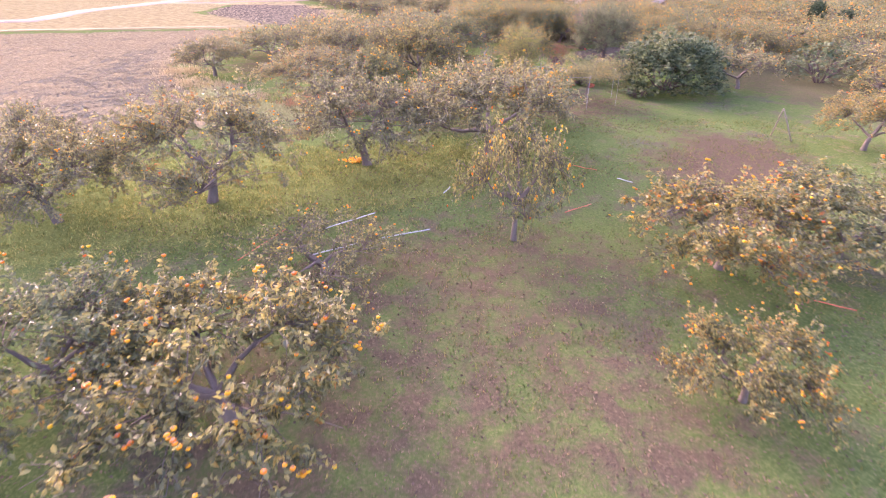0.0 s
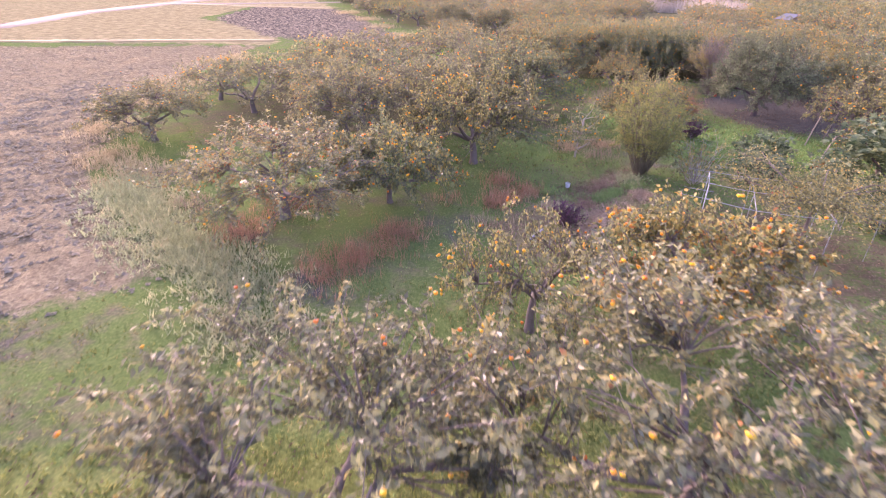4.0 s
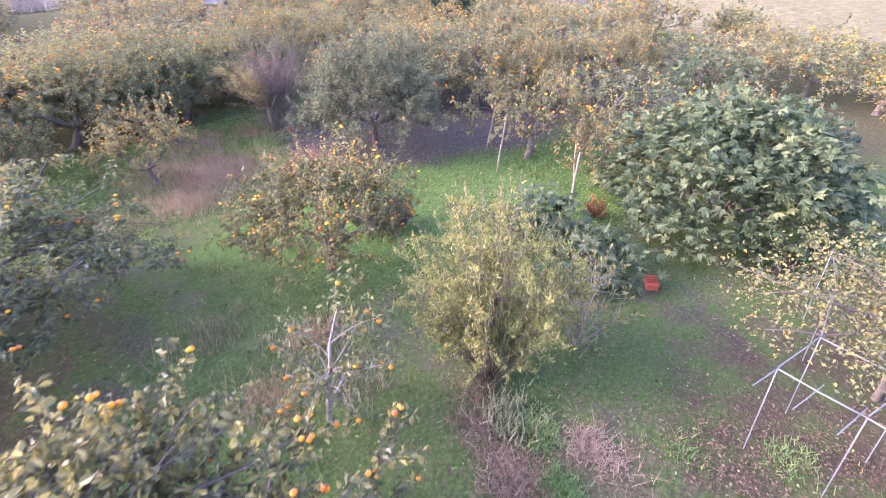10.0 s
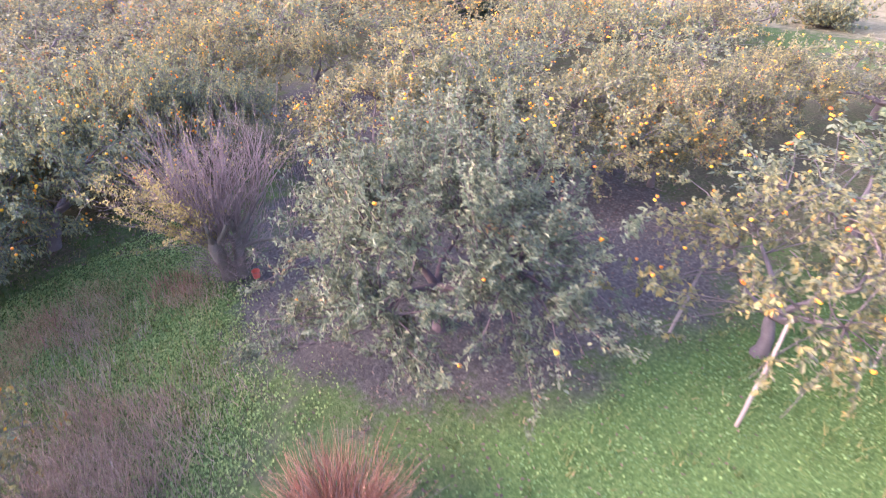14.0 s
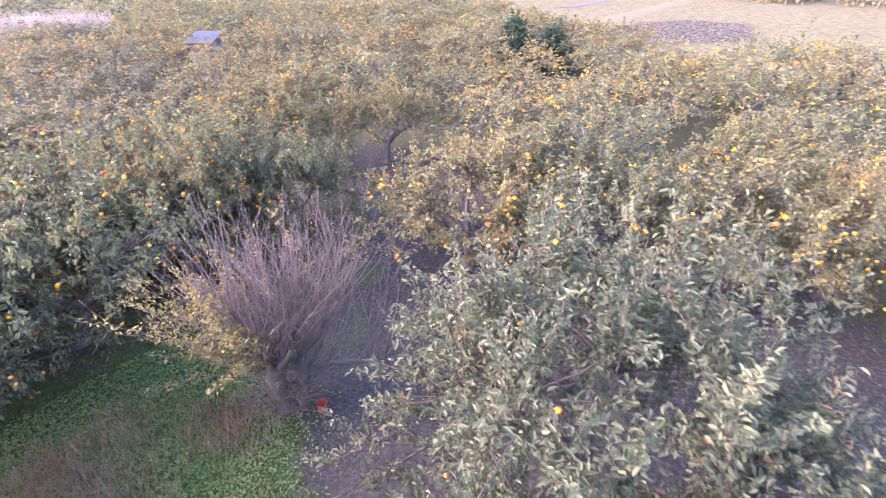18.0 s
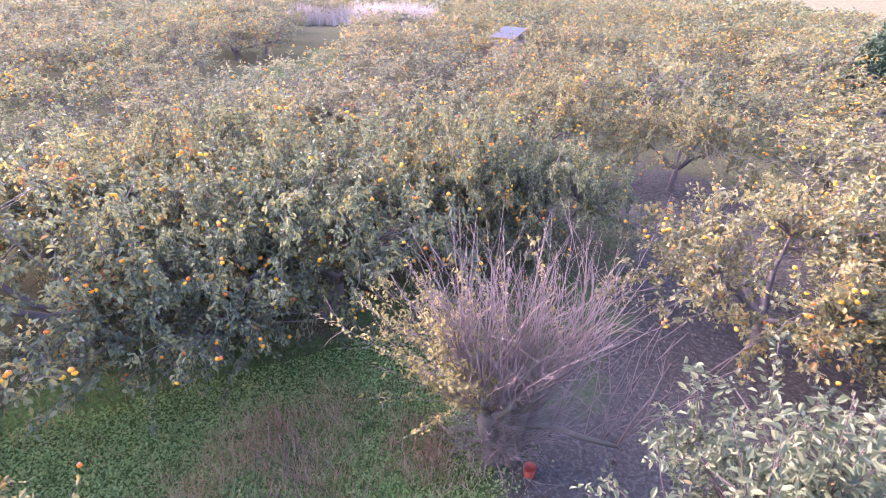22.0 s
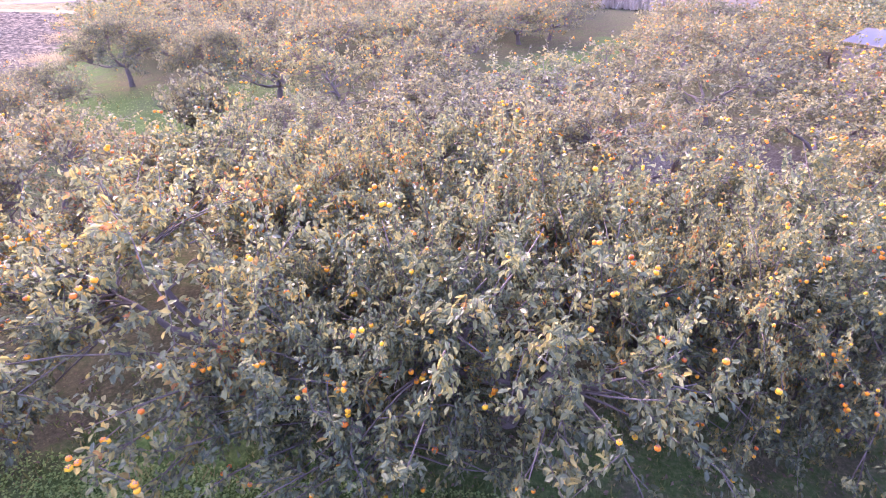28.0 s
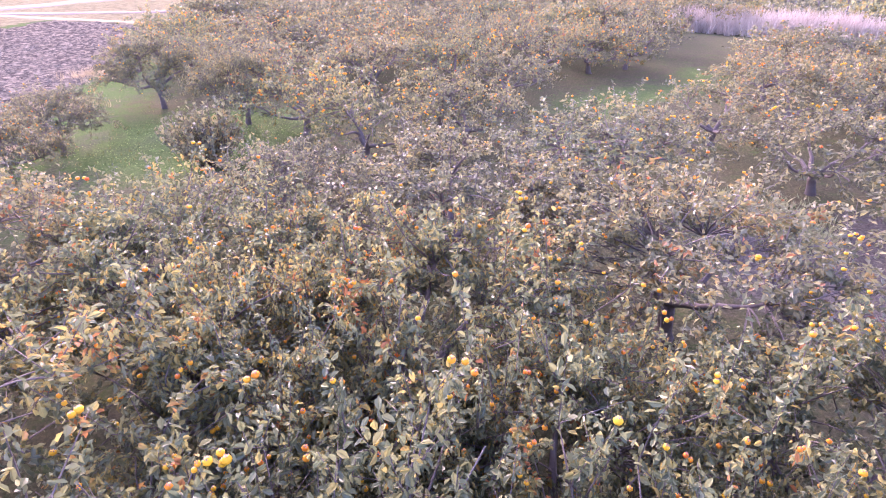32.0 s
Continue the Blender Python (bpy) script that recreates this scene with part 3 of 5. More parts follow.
strip("verge", [(-70, 37.5), (-33.41, 45.6), (-16.65, 49.64)], 1.3, 0.06, VERGE, "strip of yellow grass beside a ploughed field", "verge")
strip("verge", [(-40, 72.5), (-19.5, 71.5)], 1.4, 0.06, VERGE, "strip of yellow grass at the field end", "verge")
strip("road", [(60, 60), (80, 62), (130, 66)], 2.0, 0.07, TRACK, "pale farm track across tan fields", "road")
strip("verge", [(43.5, 51.6), (70, 53), (120, 56)], 3.4, 0.06, VERGE, "strip of yellow grass between tan fields", "verge")


# ---- trees ----
def fruit_mesh(size=0.04):
    bm = bmesh.new()
    bmesh.ops.create_uvsphere(bm, u_segments=6, v_segments=4, radius=size)
    for v in bm.verts:
        v.co.z *= 0.82
        if v.co.z > size * 0.7:
            v.co.z -= size * 0.16
    me = bpy.data.meshes.new("fruit")
    bm.to_mesh(me)
    n = len(me.polygons)
    for k in range(4):
        a = k * math.pi / 2
        c, s = math.cos(a), math.sin(a)
        vs = [bm.verts.new(p) for p in ((0, 0, size * 0.76), (size * (0.6 * c - 0.25 * s), size * (0.6 * s + 0.25 * c), size * 0.78), (size * (0.6 * c + 0.25 * s), size * (0.6 * s - 0.25 * c), size * 0.78))]
        bm.faces.new(vs).material_index = 1
    bm.to_mesh(me)
    bm.free()
    for i, p in enumerate(me.polygons):
        p.use_smooth = i < n
    me.materials.append(FRUIT)
    me.materials.append(BARK)
    return me


FRUIT_MESH = fruit_mesh()


def joined_fruit(pos, r):
    """Fruit too far off to pick apart: small faceted balls in one mesh."""
    base = np.array([(0, 0, 1), (1, 0, 0), (0, 1, 0), (-1, 0, 0), (0, -1, 0), (0, 0, -1.0)])
    tri = np.array([(0, 1, 2), (0, 2, 3), (0, 3, 4), (0, 4, 1), (5, 2, 1), (5, 3, 2), (5, 4, 3), (5, 1, 4)])
    v = pos[:, None] + base[None] * (0.046 * r.uniform(0.85, 1.15, (len(pos), 1, 1)))
    return mesh_np("fruit", v.reshape(-1, 3), (np.arange(len(pos))[:, None, None] * 6 + tri[None]).reshape(-1, 3), [FRUIT], smooth=True)


def orchard_tree(seed, R, H, targets, twigs, per_twig, leaf, leaf_material, fruits, singly, shoots, fruit_size=0.9, name="persimmon_tree", label="", bark=None, trunk=0.24, width=0.55, droop=0.32, far=False, fine=False, skirt=0.3, lift=0.12):
    """Low spreading fruit tree: short trunk, wandering limbs, a flat dome of twigs with leaves and hanging fruit."""
    r = np.random.default_rng(seed)
    bark = bark or BARK
    w = Wood()
    th = H * trunk
    tp, td = bend((0, 0, -0.08), (r.normal() * 0.15, r.normal() * 0.15, 1), th + 0.08, 4, r, 0.25)
    tr = 0.042 * R + 0.012
    stem, limbs = Wood(), []
    stem.tube(tp, np.array([1.45, 1.08, 0.95, 0.92, 0.7]) * tr, 8)
    limb_pts, limb_rad = [], []
    nl = int(r.integers(4, 6))
    a0 = r.uniform(0, 6.28)
    for k in range(nl):
        a = a0 + k * 6.283 / nl + r.normal() * 0.25
        d = (math.cos(a), math.sin(a), r.uniform(0.35, 0.8))
        pts, _ = bend(tp[-1], d, R * r.uniform(0.5, 0.72), 7, r, 0.5, 0.3)
        pts[:, 2] = np.minimum(pts[:, 2], H * 0.72)
        rad = np.linspace(tr * 0.66, tr * 0.16, 8)
        limb = w if far else Wood()
        limb.tube(pts, rad, 6)
        limbs.append(limb)
        limb_pts.append(pts[2:])
        limb_rad.append(rad[2:])
    lp, lr = np.concatenate(limb_pts), np.concatenate(limb_rad)
    tips, tdir = [], []
    for k in range(targets):
        a, rho = k * 2.39996 + r.normal() * 0.22, math.sqrt((k + r.uniform(0.2, 0.9)) / targets)
        rho = min(1.0, rho * (1 + 0.09 * math.sin(3 * a + seed) + 0.06 * math.sin(5 * a + 2 * seed)))
        top = 0.36 + 0.58 * math.sqrt(max(0.0, 1 - rho**2.2))
        low = skirt + lift * (1 - rho) + 0.07 * math.sin(4 * a + seed) + 0.05 * math.sin(9 * a + 3 * seed)
        zz = H * (low + (top - low) * r.uniform(0.08, 1.0) ** 0.55)
        g = np.array([R * rho * math.cos(a), R * rho * math.sin(a), zz]) * (1 + 0.07 * r.normal())
        j = int(np.argmin(((lp - g) ** 2).sum(1) + 0.3 * np.maximum(0, lp[:, 2] - g[2])))
        s = np.linspace(0, 1, 5)[:, None]
        mid = (lp[j] + g) / 2 + np.array([0, 0, 0.14]) + r.normal(size=3) * 0.14
        pts = (1 - s) ** 2 * lp[j] + 2 * s * (1 - s) * mid + s**2 * g
        w.tube(pts[::2] if far else pts, np.linspace(min(lr[j], 0.02) * 0.9, 0.007, 3 if far else 5), 3)
        out = unit(np.array([g[0], g[1], 0.0]))
        for _ in range(twigs):
            d = unit(out * r.uniform(0.1, 1.0) + r.normal(size=3) * 0.6 + np.array([0, 0, 0.45 - droop * 1.6 * rho * r.uniform()]))
            p0 = pts[int(r.integers(2, 5))]
            q, dd = bend(p0, d, r.uniform(0.3, 0.65), 3, r, 0.4, -0.3 * droop)
            if not far:
                w.tube(q[::3], [0.007, 0.003], 3)
            tips.append(q)
            tdir.append(dd)
    ends = np.array([q[0] for q in tips])
    for _ in range(shoots):
        a, rho = r.uniform(0, 6.283), math.sqrt(r.uniform(0.0, 0.7)) * R
        g = np.array([rho * math.cos(a), rho * math.sin(a), H * (0.5 + 0.35 * math.sqrt(max(0, 1 - (rho / R) ** 2)))])
        j = int(np.argmin(((ends - g) ** 2).sum(1)))
        q, dd = bend(ends[j], (0.2 * r.normal(), 0.2 * r.normal(), 1), r.uniform(0.5, 1.0), 3, r, 0.12)
        w.tube(q, [0.008, 0.006, 0.004, 0.003], 3)
        tips.append(q)
        tdir.append(dd)
    tips, tdir = np.array(tips), np.array(tdir)
    n = len(tips) * per_twig
    ti = r.integers(0, len(tips), n)
    s = r.uniform(0.05, 3.0, n)
    i0 = np.minimum(s.astype(int), 2)
    f = (s - i0)[:, None]
    pos = tips[ti, i0] * (1 - f) + tips[ti, i0 + 1] * f + r.normal(size=(n, 3)) * 0.035
    along = tdir[ti] * 0.5 + r.normal(size=(n, 3)) * 0.7 + np.array([0, 0, -droop * 1.3])
    size = leaf * r.uniform(0.55, 1.25, n)
    keep = pos[:, 2] > min(0.25, skirt)
    thing = root(name, 0, 0, 0, label, "fruit tree", "orchard trees")
    link("trunk", stem.mesh("trunk", bark), thing, "rough grey-brown trunk")
    if not far:
        for limb in limbs:
            link("limb", limb.mesh("limb", bark), thing)
    tagged(link("brushwood", w.mesh("brushwood", bark), thing), kind="stuff")
    link("crown", leaf_mesh("crown", pos[keep], along[keep], size[keep], width, leaf_material, r, fine=fine, face=0.9), thing)
    if fruits:
        score = np.hypot(tips[:, 3, 0], tips[:, 3, 1]) / R + 0.9 * tips[:, 3, 2] / H + 0.25 * r.normal(size=len(tips))
        pick = np.argsort(-score)[r.integers(0, max(2, int(0.6 * len(tips))), fruits)]
        fp = tips[pick, 3] + r.normal(size=(fruits, 3)) * 0.04
        fp += 0.05 * fp / np.linalg.norm(fp, axis=1, keepdims=True)
        twin = r.uniform(size=fruits) < 0.5
        fp[twin] = np.roll(fp, 1, axis=0)[twin] + r.normal(size=(twin.sum(), 3)) * 0.05
        fp[:, 2] = np.maximum(fp[:, 2], 0.3)
        if singly:
            for p in fp:
                link("fruit", FRUIT_MESH, thing, "", pose(*p, r.uniform(-15, 15), r.uniform(-15, 15), r.uniform(0, 360)) @ Matrix.Scale(fruit_size * r.uniform(0.8, 1.12), 4))
        else:
            tagged(link("fruit", joined_fruit(fp, r), thing), kind="stuff")
    return thing


MADE = {}


def plant(key, x, y, r_scale, h_scale, turn, maker):
    """The first of its kind is built, the others are copies of it."""
    m = Matrix.LocRotScale((x, y, -0.02), Euler((0, 0, turn)), (r_scale, r_scale, h_scale))
    if key not in MADE:
        MADE[key] = maker()
        MADE[key].matrix_basis = m
        return MADE[key]
    ob = MADE[key]
    keep = ob.scale.copy()
    ob.scale = (1, 1, 1)
    c = copy_thing(ob, m)
    ob.scale = keep
    return c


L_D = "spreading persimmon tree with dusky olive leaves and orange fruit"
L_G = "dense dark green persimmon tree hung with ripe fruit"
L_Y = "persimmon tree with yellowing leaves and bright fruit"
L_S = "thin persimmon tree with few leaves and many fruit"
KINDS = {
    "D0": lambda: orchard_tree(11, 2.6, 3.0, 124, 4, 26, 0.1, DUSKY, 70, True, 10, 0.72, label=L_D, skirt=0.36, trunk=0.3, lift=0.18),
    "D1": lambda: orchard_tree(12, 2.6, 3.0, 120, 4, 26, 0.1, DUSKY, 74, True, 12, 0.72, label=L_D, skirt=0.34, trunk=0.3, lift=0.2),
    "G0": lambda: orchard_tree(21, 2.6, 3.0, 140, 4, 35, 0.087, GREEN, 130, True, 18, 0.8, label=L_G, skirt=0.3, fine=True, width=0.5, droop=0.45),
    "G1": lambda: orchard_tree(22, 2.6, 3.0, 140, 4, 35, 0.087, PERSIMMON, 130, True, 26, 0.8, label="dense olive-green persimmon tree hung with ripe fruit", skirt=0.28, fine=True, width=0.5, droop=0.45),
    "Y0": lambda: orchard_tree(31, 2.6, 3.0, 116, 4, 30, 0.094, YELLOW, 80, True, 10, label=L_Y),
    "Y1": lambda: orchard_tree(32, 2.6, 3.0, 70, 4, 17, 0.108, YELLOW, 70, True, 14, label="thin persimmon tree with sparse yellow leaves propped on poles", fine=True),
    "T0": lambda: orchard_tree(43, 2.4, 2.4, 92, 3, 14, 0.1, PALE, 56, True, 12, 0.95, label="young thin persimmon tree with scattered leaves", fine=True, skirt=0.4, trunk=0.34),
    "S0": lambda: orchard_tree(41, 2.4, 2.4, 108, 4, 21, 0.112, PERSIMMON, 125, True, 10, 1.0, label=L_S, fine=True),
    "S1": lambda: orchard_tree(42, 2.4, 2.4, 104, 4, 21, 0.112, PALE, 120, True, 10, 1.0, label=L_S, fine=True),
    "W0": lambda: orchard_tree(45, 2.6, 3.1, 140, 4, 28, 0.09, PALE, 150, True, 26, 0.8, skirt=0.2, label="tall persimmon tree with thick clusters of fruit", fine=True),
    "D_mid": lambda: orchard_tree(51, 2.6, 3.0, 70, 3, 13, 0.145, DUSKY, 34, False, 8, label=L_D, far=True),
    "G_mid": lambda: orchard_tree(52, 2.6, 3.0, 70, 3, 13, 0.145, PERSIMMON, 60, False, 10, label="dense olive-green persimmon tree among others", far=True),
    "Y_mid": lambda: orchard_tree(53, 2.6, 3.0, 70, 3, 13, 0.145, YELLOW, 54, False, 8, label="persimmon tree with yellowing leaves among others", far=True),
    "N_mid": lambda: orchard_tree(54, 2.6, 3.0, 70, 3, 13, 0.145, GREEN, 40, False, 8, label="dark green persimmon tree among others", far=True),
    "D_back": lambda: orchard_tree(61, 2.6, 3.0, 60, 3, 8, 0.215, DUSKY, 24, False, 4, label="dusky olive orchard tree farther back", far=True),
    "G_back": lambda: orchard_tree(62, 2.6, 3.0, 60, 3, 8, 0.215, PERSIMMON, 34, False, 4, label="olive-green orchard tree farther back", far=True),
    "Y_back": lambda: orchard_tree(63, 2.6, 3.0, 60, 3, 8, 0.215, YELLOW, 30, False, 4, label="yellowing orchard tree farther back", far=True),
    "N_back": lambda: orchard_tree(64, 2.6, 3.0, 60, 3, 8, 0.215, GREEN, 20, False, 4, label="dark green orchard tree farther back", far=True),
}
# kind, plan x, plan y, crown radius and height in plan squares
NEAR = [
    ("D0", -5.29, 13.65, 2.4, 2.65), ("D1", -1.95, 16.46, 2.4, 2.55), ("D0", 1.5, 17.5, 2.65, 2.65), ("T0", 1.95, 12.05, 1.2, 2.45),
    ("D1", -8.2, 12.3, 2.0, 2.15), ("D0", -10.34, 14.34, 1.54, 2.06), ("S1", 5.82, 11.09, 1.86, 1.61), ("S0", 8.42, 11.75, 1.88, 1.67),
    ("S1", -2.1, 6.9, 1.95, 1.65), ("S0", -4.5, 7.2, 1.75, 1.6), ("T0", -1.6, 10.1, 1.45, 1.25), ("S1", 4.76, 7.56, 1.05, 1.13), ("Y0", 13.23, 18.64, 1.57, 1.85),
    ("S1", 2.75, 21.41, 1.79, 1.98), ("T0", 0.04, 20.67, 1.5, 1.97),
    ("D1", -5.5, 24.0, 2.4, 2.1), ("S0", -3.3, 25.2, 1.6, 1.9), ("D0", -11.8, 28.8, 1.9, 1.8), ("W0", -1.5, 28.4, 2.2, 2.65), ("D1", -5.6, 29.6, 2.2, 2.4),
    ("G1", -0.6, 34.4, 2.5, 2.5), ("Y1", 3.9, 37.6, 1.25, 1.9), ("W0", 3.8, 31.8, 1.6, 2.1), ("D1", -3.0, 31.9, 2.3, 2.4), ("D0", -1.6, 36.6, 2.0, 2.3),
    ("G1", 7.0, 41.7, 2.0, 2.55), ("G0", 3.9, 41.9, 2.2, 2.5), ("G0", 1.0, 40.9, 1.9, 2.4), ("T0", 1.75, 39.2, 0.75, 1.6), ("G1", 5.5, 41.3, 1.6, 2.3), ("G0", 9.0, 42.2, 1.3, 2.2), ("Y0", 14.4, 33.9, 1.35, 2.0), ("Y0", 16.6, 33.1, 1.4, 2.0), ("G1", 17.4, 35.4, 1.5, 2.0), ("Y0", 18.9, 32.2, 1.4, 2.0),
    ("Y1", 10.4, 31.6, 1.8, 2.3), ("Y1", 9.9, 29.2, 1.2, 1.9), ("Y0", 11.9, 38.7, 1.9, 2.2), ("G1", 12.7, 36.9, 1.7, 2.1), ("G1", 14.3, 37.9, 1.8, 2.2),
    ("Y0", 13.4, 35.1, 1.9, 2.2), ("G1", 9.9, 43.6, 1.9, 2.3), ("G1", 6.2, 44.6, 2.0, 2.4), ("G1", 3.0, 45.0, 2.1, 2.3), ("G0", 4.8, 43.6, 1.5, 2.2), ("G1", 7.7, 43.3, 1.5, 2.2),
    ("D1", 8.8, 46.6, 2.3, 2.2), ("D0", 5.6, 47.6, 2.3, 2.1), ("D1", 2.4, 48.0, 1.7, 1.6), ("Y0", 13.2, 45.6, 1.8, 2.2), ("D0", 0.2, 44.4, 1.9, 2.2),
    ("Y0", 14.9, 43.3, 1.5, 2.1), ("G1", 10.5, 41.9, 1.5, 2.2), ("D0", -5.5, 54.6, 1.7, 2.3), ("D1", -5.2, 50.5, 1.3, 1.6), ("D0", -4.3, 48.2, 1.4, 1.7), ("D1", -2.0, 53.8, 1.5, 2.2),
]
for i, (kind, x, y, cr, ch) in enumerate(NEAR):
    k = 2.6 if kind[0] not in "ST" else 2.4
    hk = 3.0 if kind[0] not in "ST" else 2.4
    plant(kind, x * SQ, y * SQ, cr * SQ / k, ch * SQ / hk, i * 2.1, KINDS[kind])

LANE = sq([(11.2, 40.9), (13.2, 42.3), (16.2, 45.2), (17.3, 44.2), (14.6, 41.4), (12.2, 39.8)])
GAPS = [(-0.6, 49.8, 2.3), (-2.2, 51.6, 2.4), (1.0, 49.6, 1.8), (7.6, 56.0, 2.0), (8.8, 58.6, 2.2), (10.0, 61.0, 2.2), (-2.8, 51.4, 1.7), (8.4, 57.6, 1.9), (0.2, 50.4, 1.3), (-1.8, 48.6, 1.5), (0.0, 48.9, 1.2), (-3.4, 49.2, 1.4), (10.9, 50.6, 1.3), (20.3, 38.0, 1.3), (16.6, 26.4, 2.6), (17.0, 54.4, 1.6), (13.5, 75, 3.5), (17, 74.5, 4.0), (20.5, 73.5, 3.5), (12.5, 71, 2.5), (16, 70.5, 2.5), (18.5, 70, 2.5), (-1.0, 55.4, 1.8), (-3.6, 53.0, 1.7), (7.2, 58.6, 1.8), (12.2, 64.4, 2.2), (10.2, 61.6, 1.6), (11.6, 48.7, 1.7), (5.1, 49.5, 1.2), (27.0, 45.6, 2.2), (1.0, 56, 1.7), (25.5, 31.6, 1.9)]


def fill_orchard():
    """Rows of trees on a slanting grid: those near the flight as things, those far off as one mass."""
    r = np.random.default_rng(5)
    ca, sa = math.cos(radians(42)), math.sin(radians(42))
    step = 2.8
    spots = []
    for a in range(-50, 60):
        for b in range(-10, 60):
            u, v = a * step + r.normal() * 0.45, b * step + r.normal() * 0.45
            x, y = u * ca - v * sa, u * sa + v * ca
            pick = r.uniform(size=6)
            if y > 100 or y < 20:
                continue
            p = np.array([[x, y]]) * SQ
            if inside(p, ORCHARD, 0.01)[0] < 0.5 or inside(p, LANE, 0.01)[0] > 0.5:
                continue
            if any(math.hypot(x - gx, y - gy) < gr for gx, gy, gr in GAPS):
                continue
            if any(math.hypot(x - t[1], y - t[2]) < 0.62 * (t[3] + 1.9) for t in NEAR + SPECIAL):
                continue
            east = np.clip((x - 0.32 * y + 1.0) / 14 + 0.5, 0.12, 0.85)
            kind = "Y" if pick[0] < east * 0.5 else ("D" if pick[1] > east else ("G" if pick[2] < 0.65 else "N"))
            away = min(math.hypot(x - 6, y - 38), math.hypot(x - 6, y - 26) + 4)
            spots.append((away, x, y, kind, 0.8 + 0.22 * pick[3], 0.72 + 0.22 * pick[4], 6.28 * pick[5]))
    spots.sort()
    for i, (away, x, y, kind, s, h, turn) in enumerate(spots[:215]):
        key = kind + ("_mid" if i < 115 else "_back")
        plant(key, x * SQ, y * SQ, s, s * h, turn, KINDS[key])
    return spots[215:]


def far_orchard(spots):
    """All the distant trees of one tint: crowns of large leaf clumps on short trunks, in one mesh."""
    r = np.random.default_rng(8)
    for kind, material in (("D", DUSKY), ("G", PERSIMMON), ("Y", YELLOW), ("N", GREEN)):
        mine = [s for s in spots if s[3] == kind]
        w = Wood()
        pos, along, size = [], [], []
        for _, x, y, _, s, h, _ in mine:
            R, H, n = 2.5 * s, 2.75 * s * h * (0.72 if y > 66 else 0.95), 380
            lumps = np.column_stack([R * 0.75 * r.normal(size=(14, 2)) * 0.55, H * r.uniform(0.5, 0.85, 14)])
            c = lumps[r.integers(0, 14, n)]
            q = c + r.normal(size=(n, 3)) * np.array([0.42, 0.42, 0.3]) * s
            q[:, 2] = np.clip(q[:, 2], 0.5, H * (1.02 - 0.35 * ((q[:, 0] ** 2 + q[:, 1] ** 2) / R**2).clip(0, 1.4)))
            pos.append(q + np.array([x * SQ, y * SQ, 0]))
            along.append(r.normal(size=(n, 3)) + np.array([0, 0, -0.3]))
            size.append(r.uniform(0.17, 0.4, n))
            w.tube([(x * SQ, y * SQ, -0.1), (x * SQ + 0.1, y * SQ, 0.6), (x * SQ, y * SQ, 1.5)], [0.16, 0.11, 0.07], 5)
            for _k in range(3):
                a = r.uniform(0, 6.28)
                w.tube([(x * SQ, y * SQ, 0.6), (x * SQ + R * 0.5 * math.cos(a), y * SQ + R * 0.5 * math.sin(a), H * 0.6)], [0.07, 0.03], 4)
        thing = root("far_orchard", 0, 0, 0, {"D": "mass of distant dusky olive orchard trees", "G": "mass of distant olive-green orchard trees", "Y": "mass of distant yellowing orchard trees", "N": "mass of distant dark green orchard trees"}[kind], "orchard", "", "stuff")
        tagged(link("crowns", leaf_mesh("crowns", np.concatenate(pos), np.concatenate(along), np.concatenate(size), 0.75, material, r), thing), kind="stuff")
        tagged(link("trunks", w.mesh("trunks", BARK), thing), kind="stuff")


# ---- trees and bushes of their own shape ----
SPECIAL = [("apple", 8.85, 35.1, 2.3), ("pruned", 8.05, 38.5, 1.6), ("willow", 3.2, 27.9, 1.4), ("fig", 9.4, 26.9, 2.4), ("fig", 17.6, 29.0, 1.7), ("bush", 33.3, 31.3, 1.4)]


def apple_tree(x, y):
    t = orchard_tree(71, 2.4, 3.35, 190, 4, 48, 0.074, SILVER, 22, True, 110, 0.75, fine=True, skirt=0.07, name="quince_tree", label="broad grey-green quince tree with upright shoots over bare soil", width=0.42, droop=0.1, bark=DARK_WOOD)
    t.matrix_basis = pose(x * SQ, y * SQ, -0.02, 0, 0, 20)


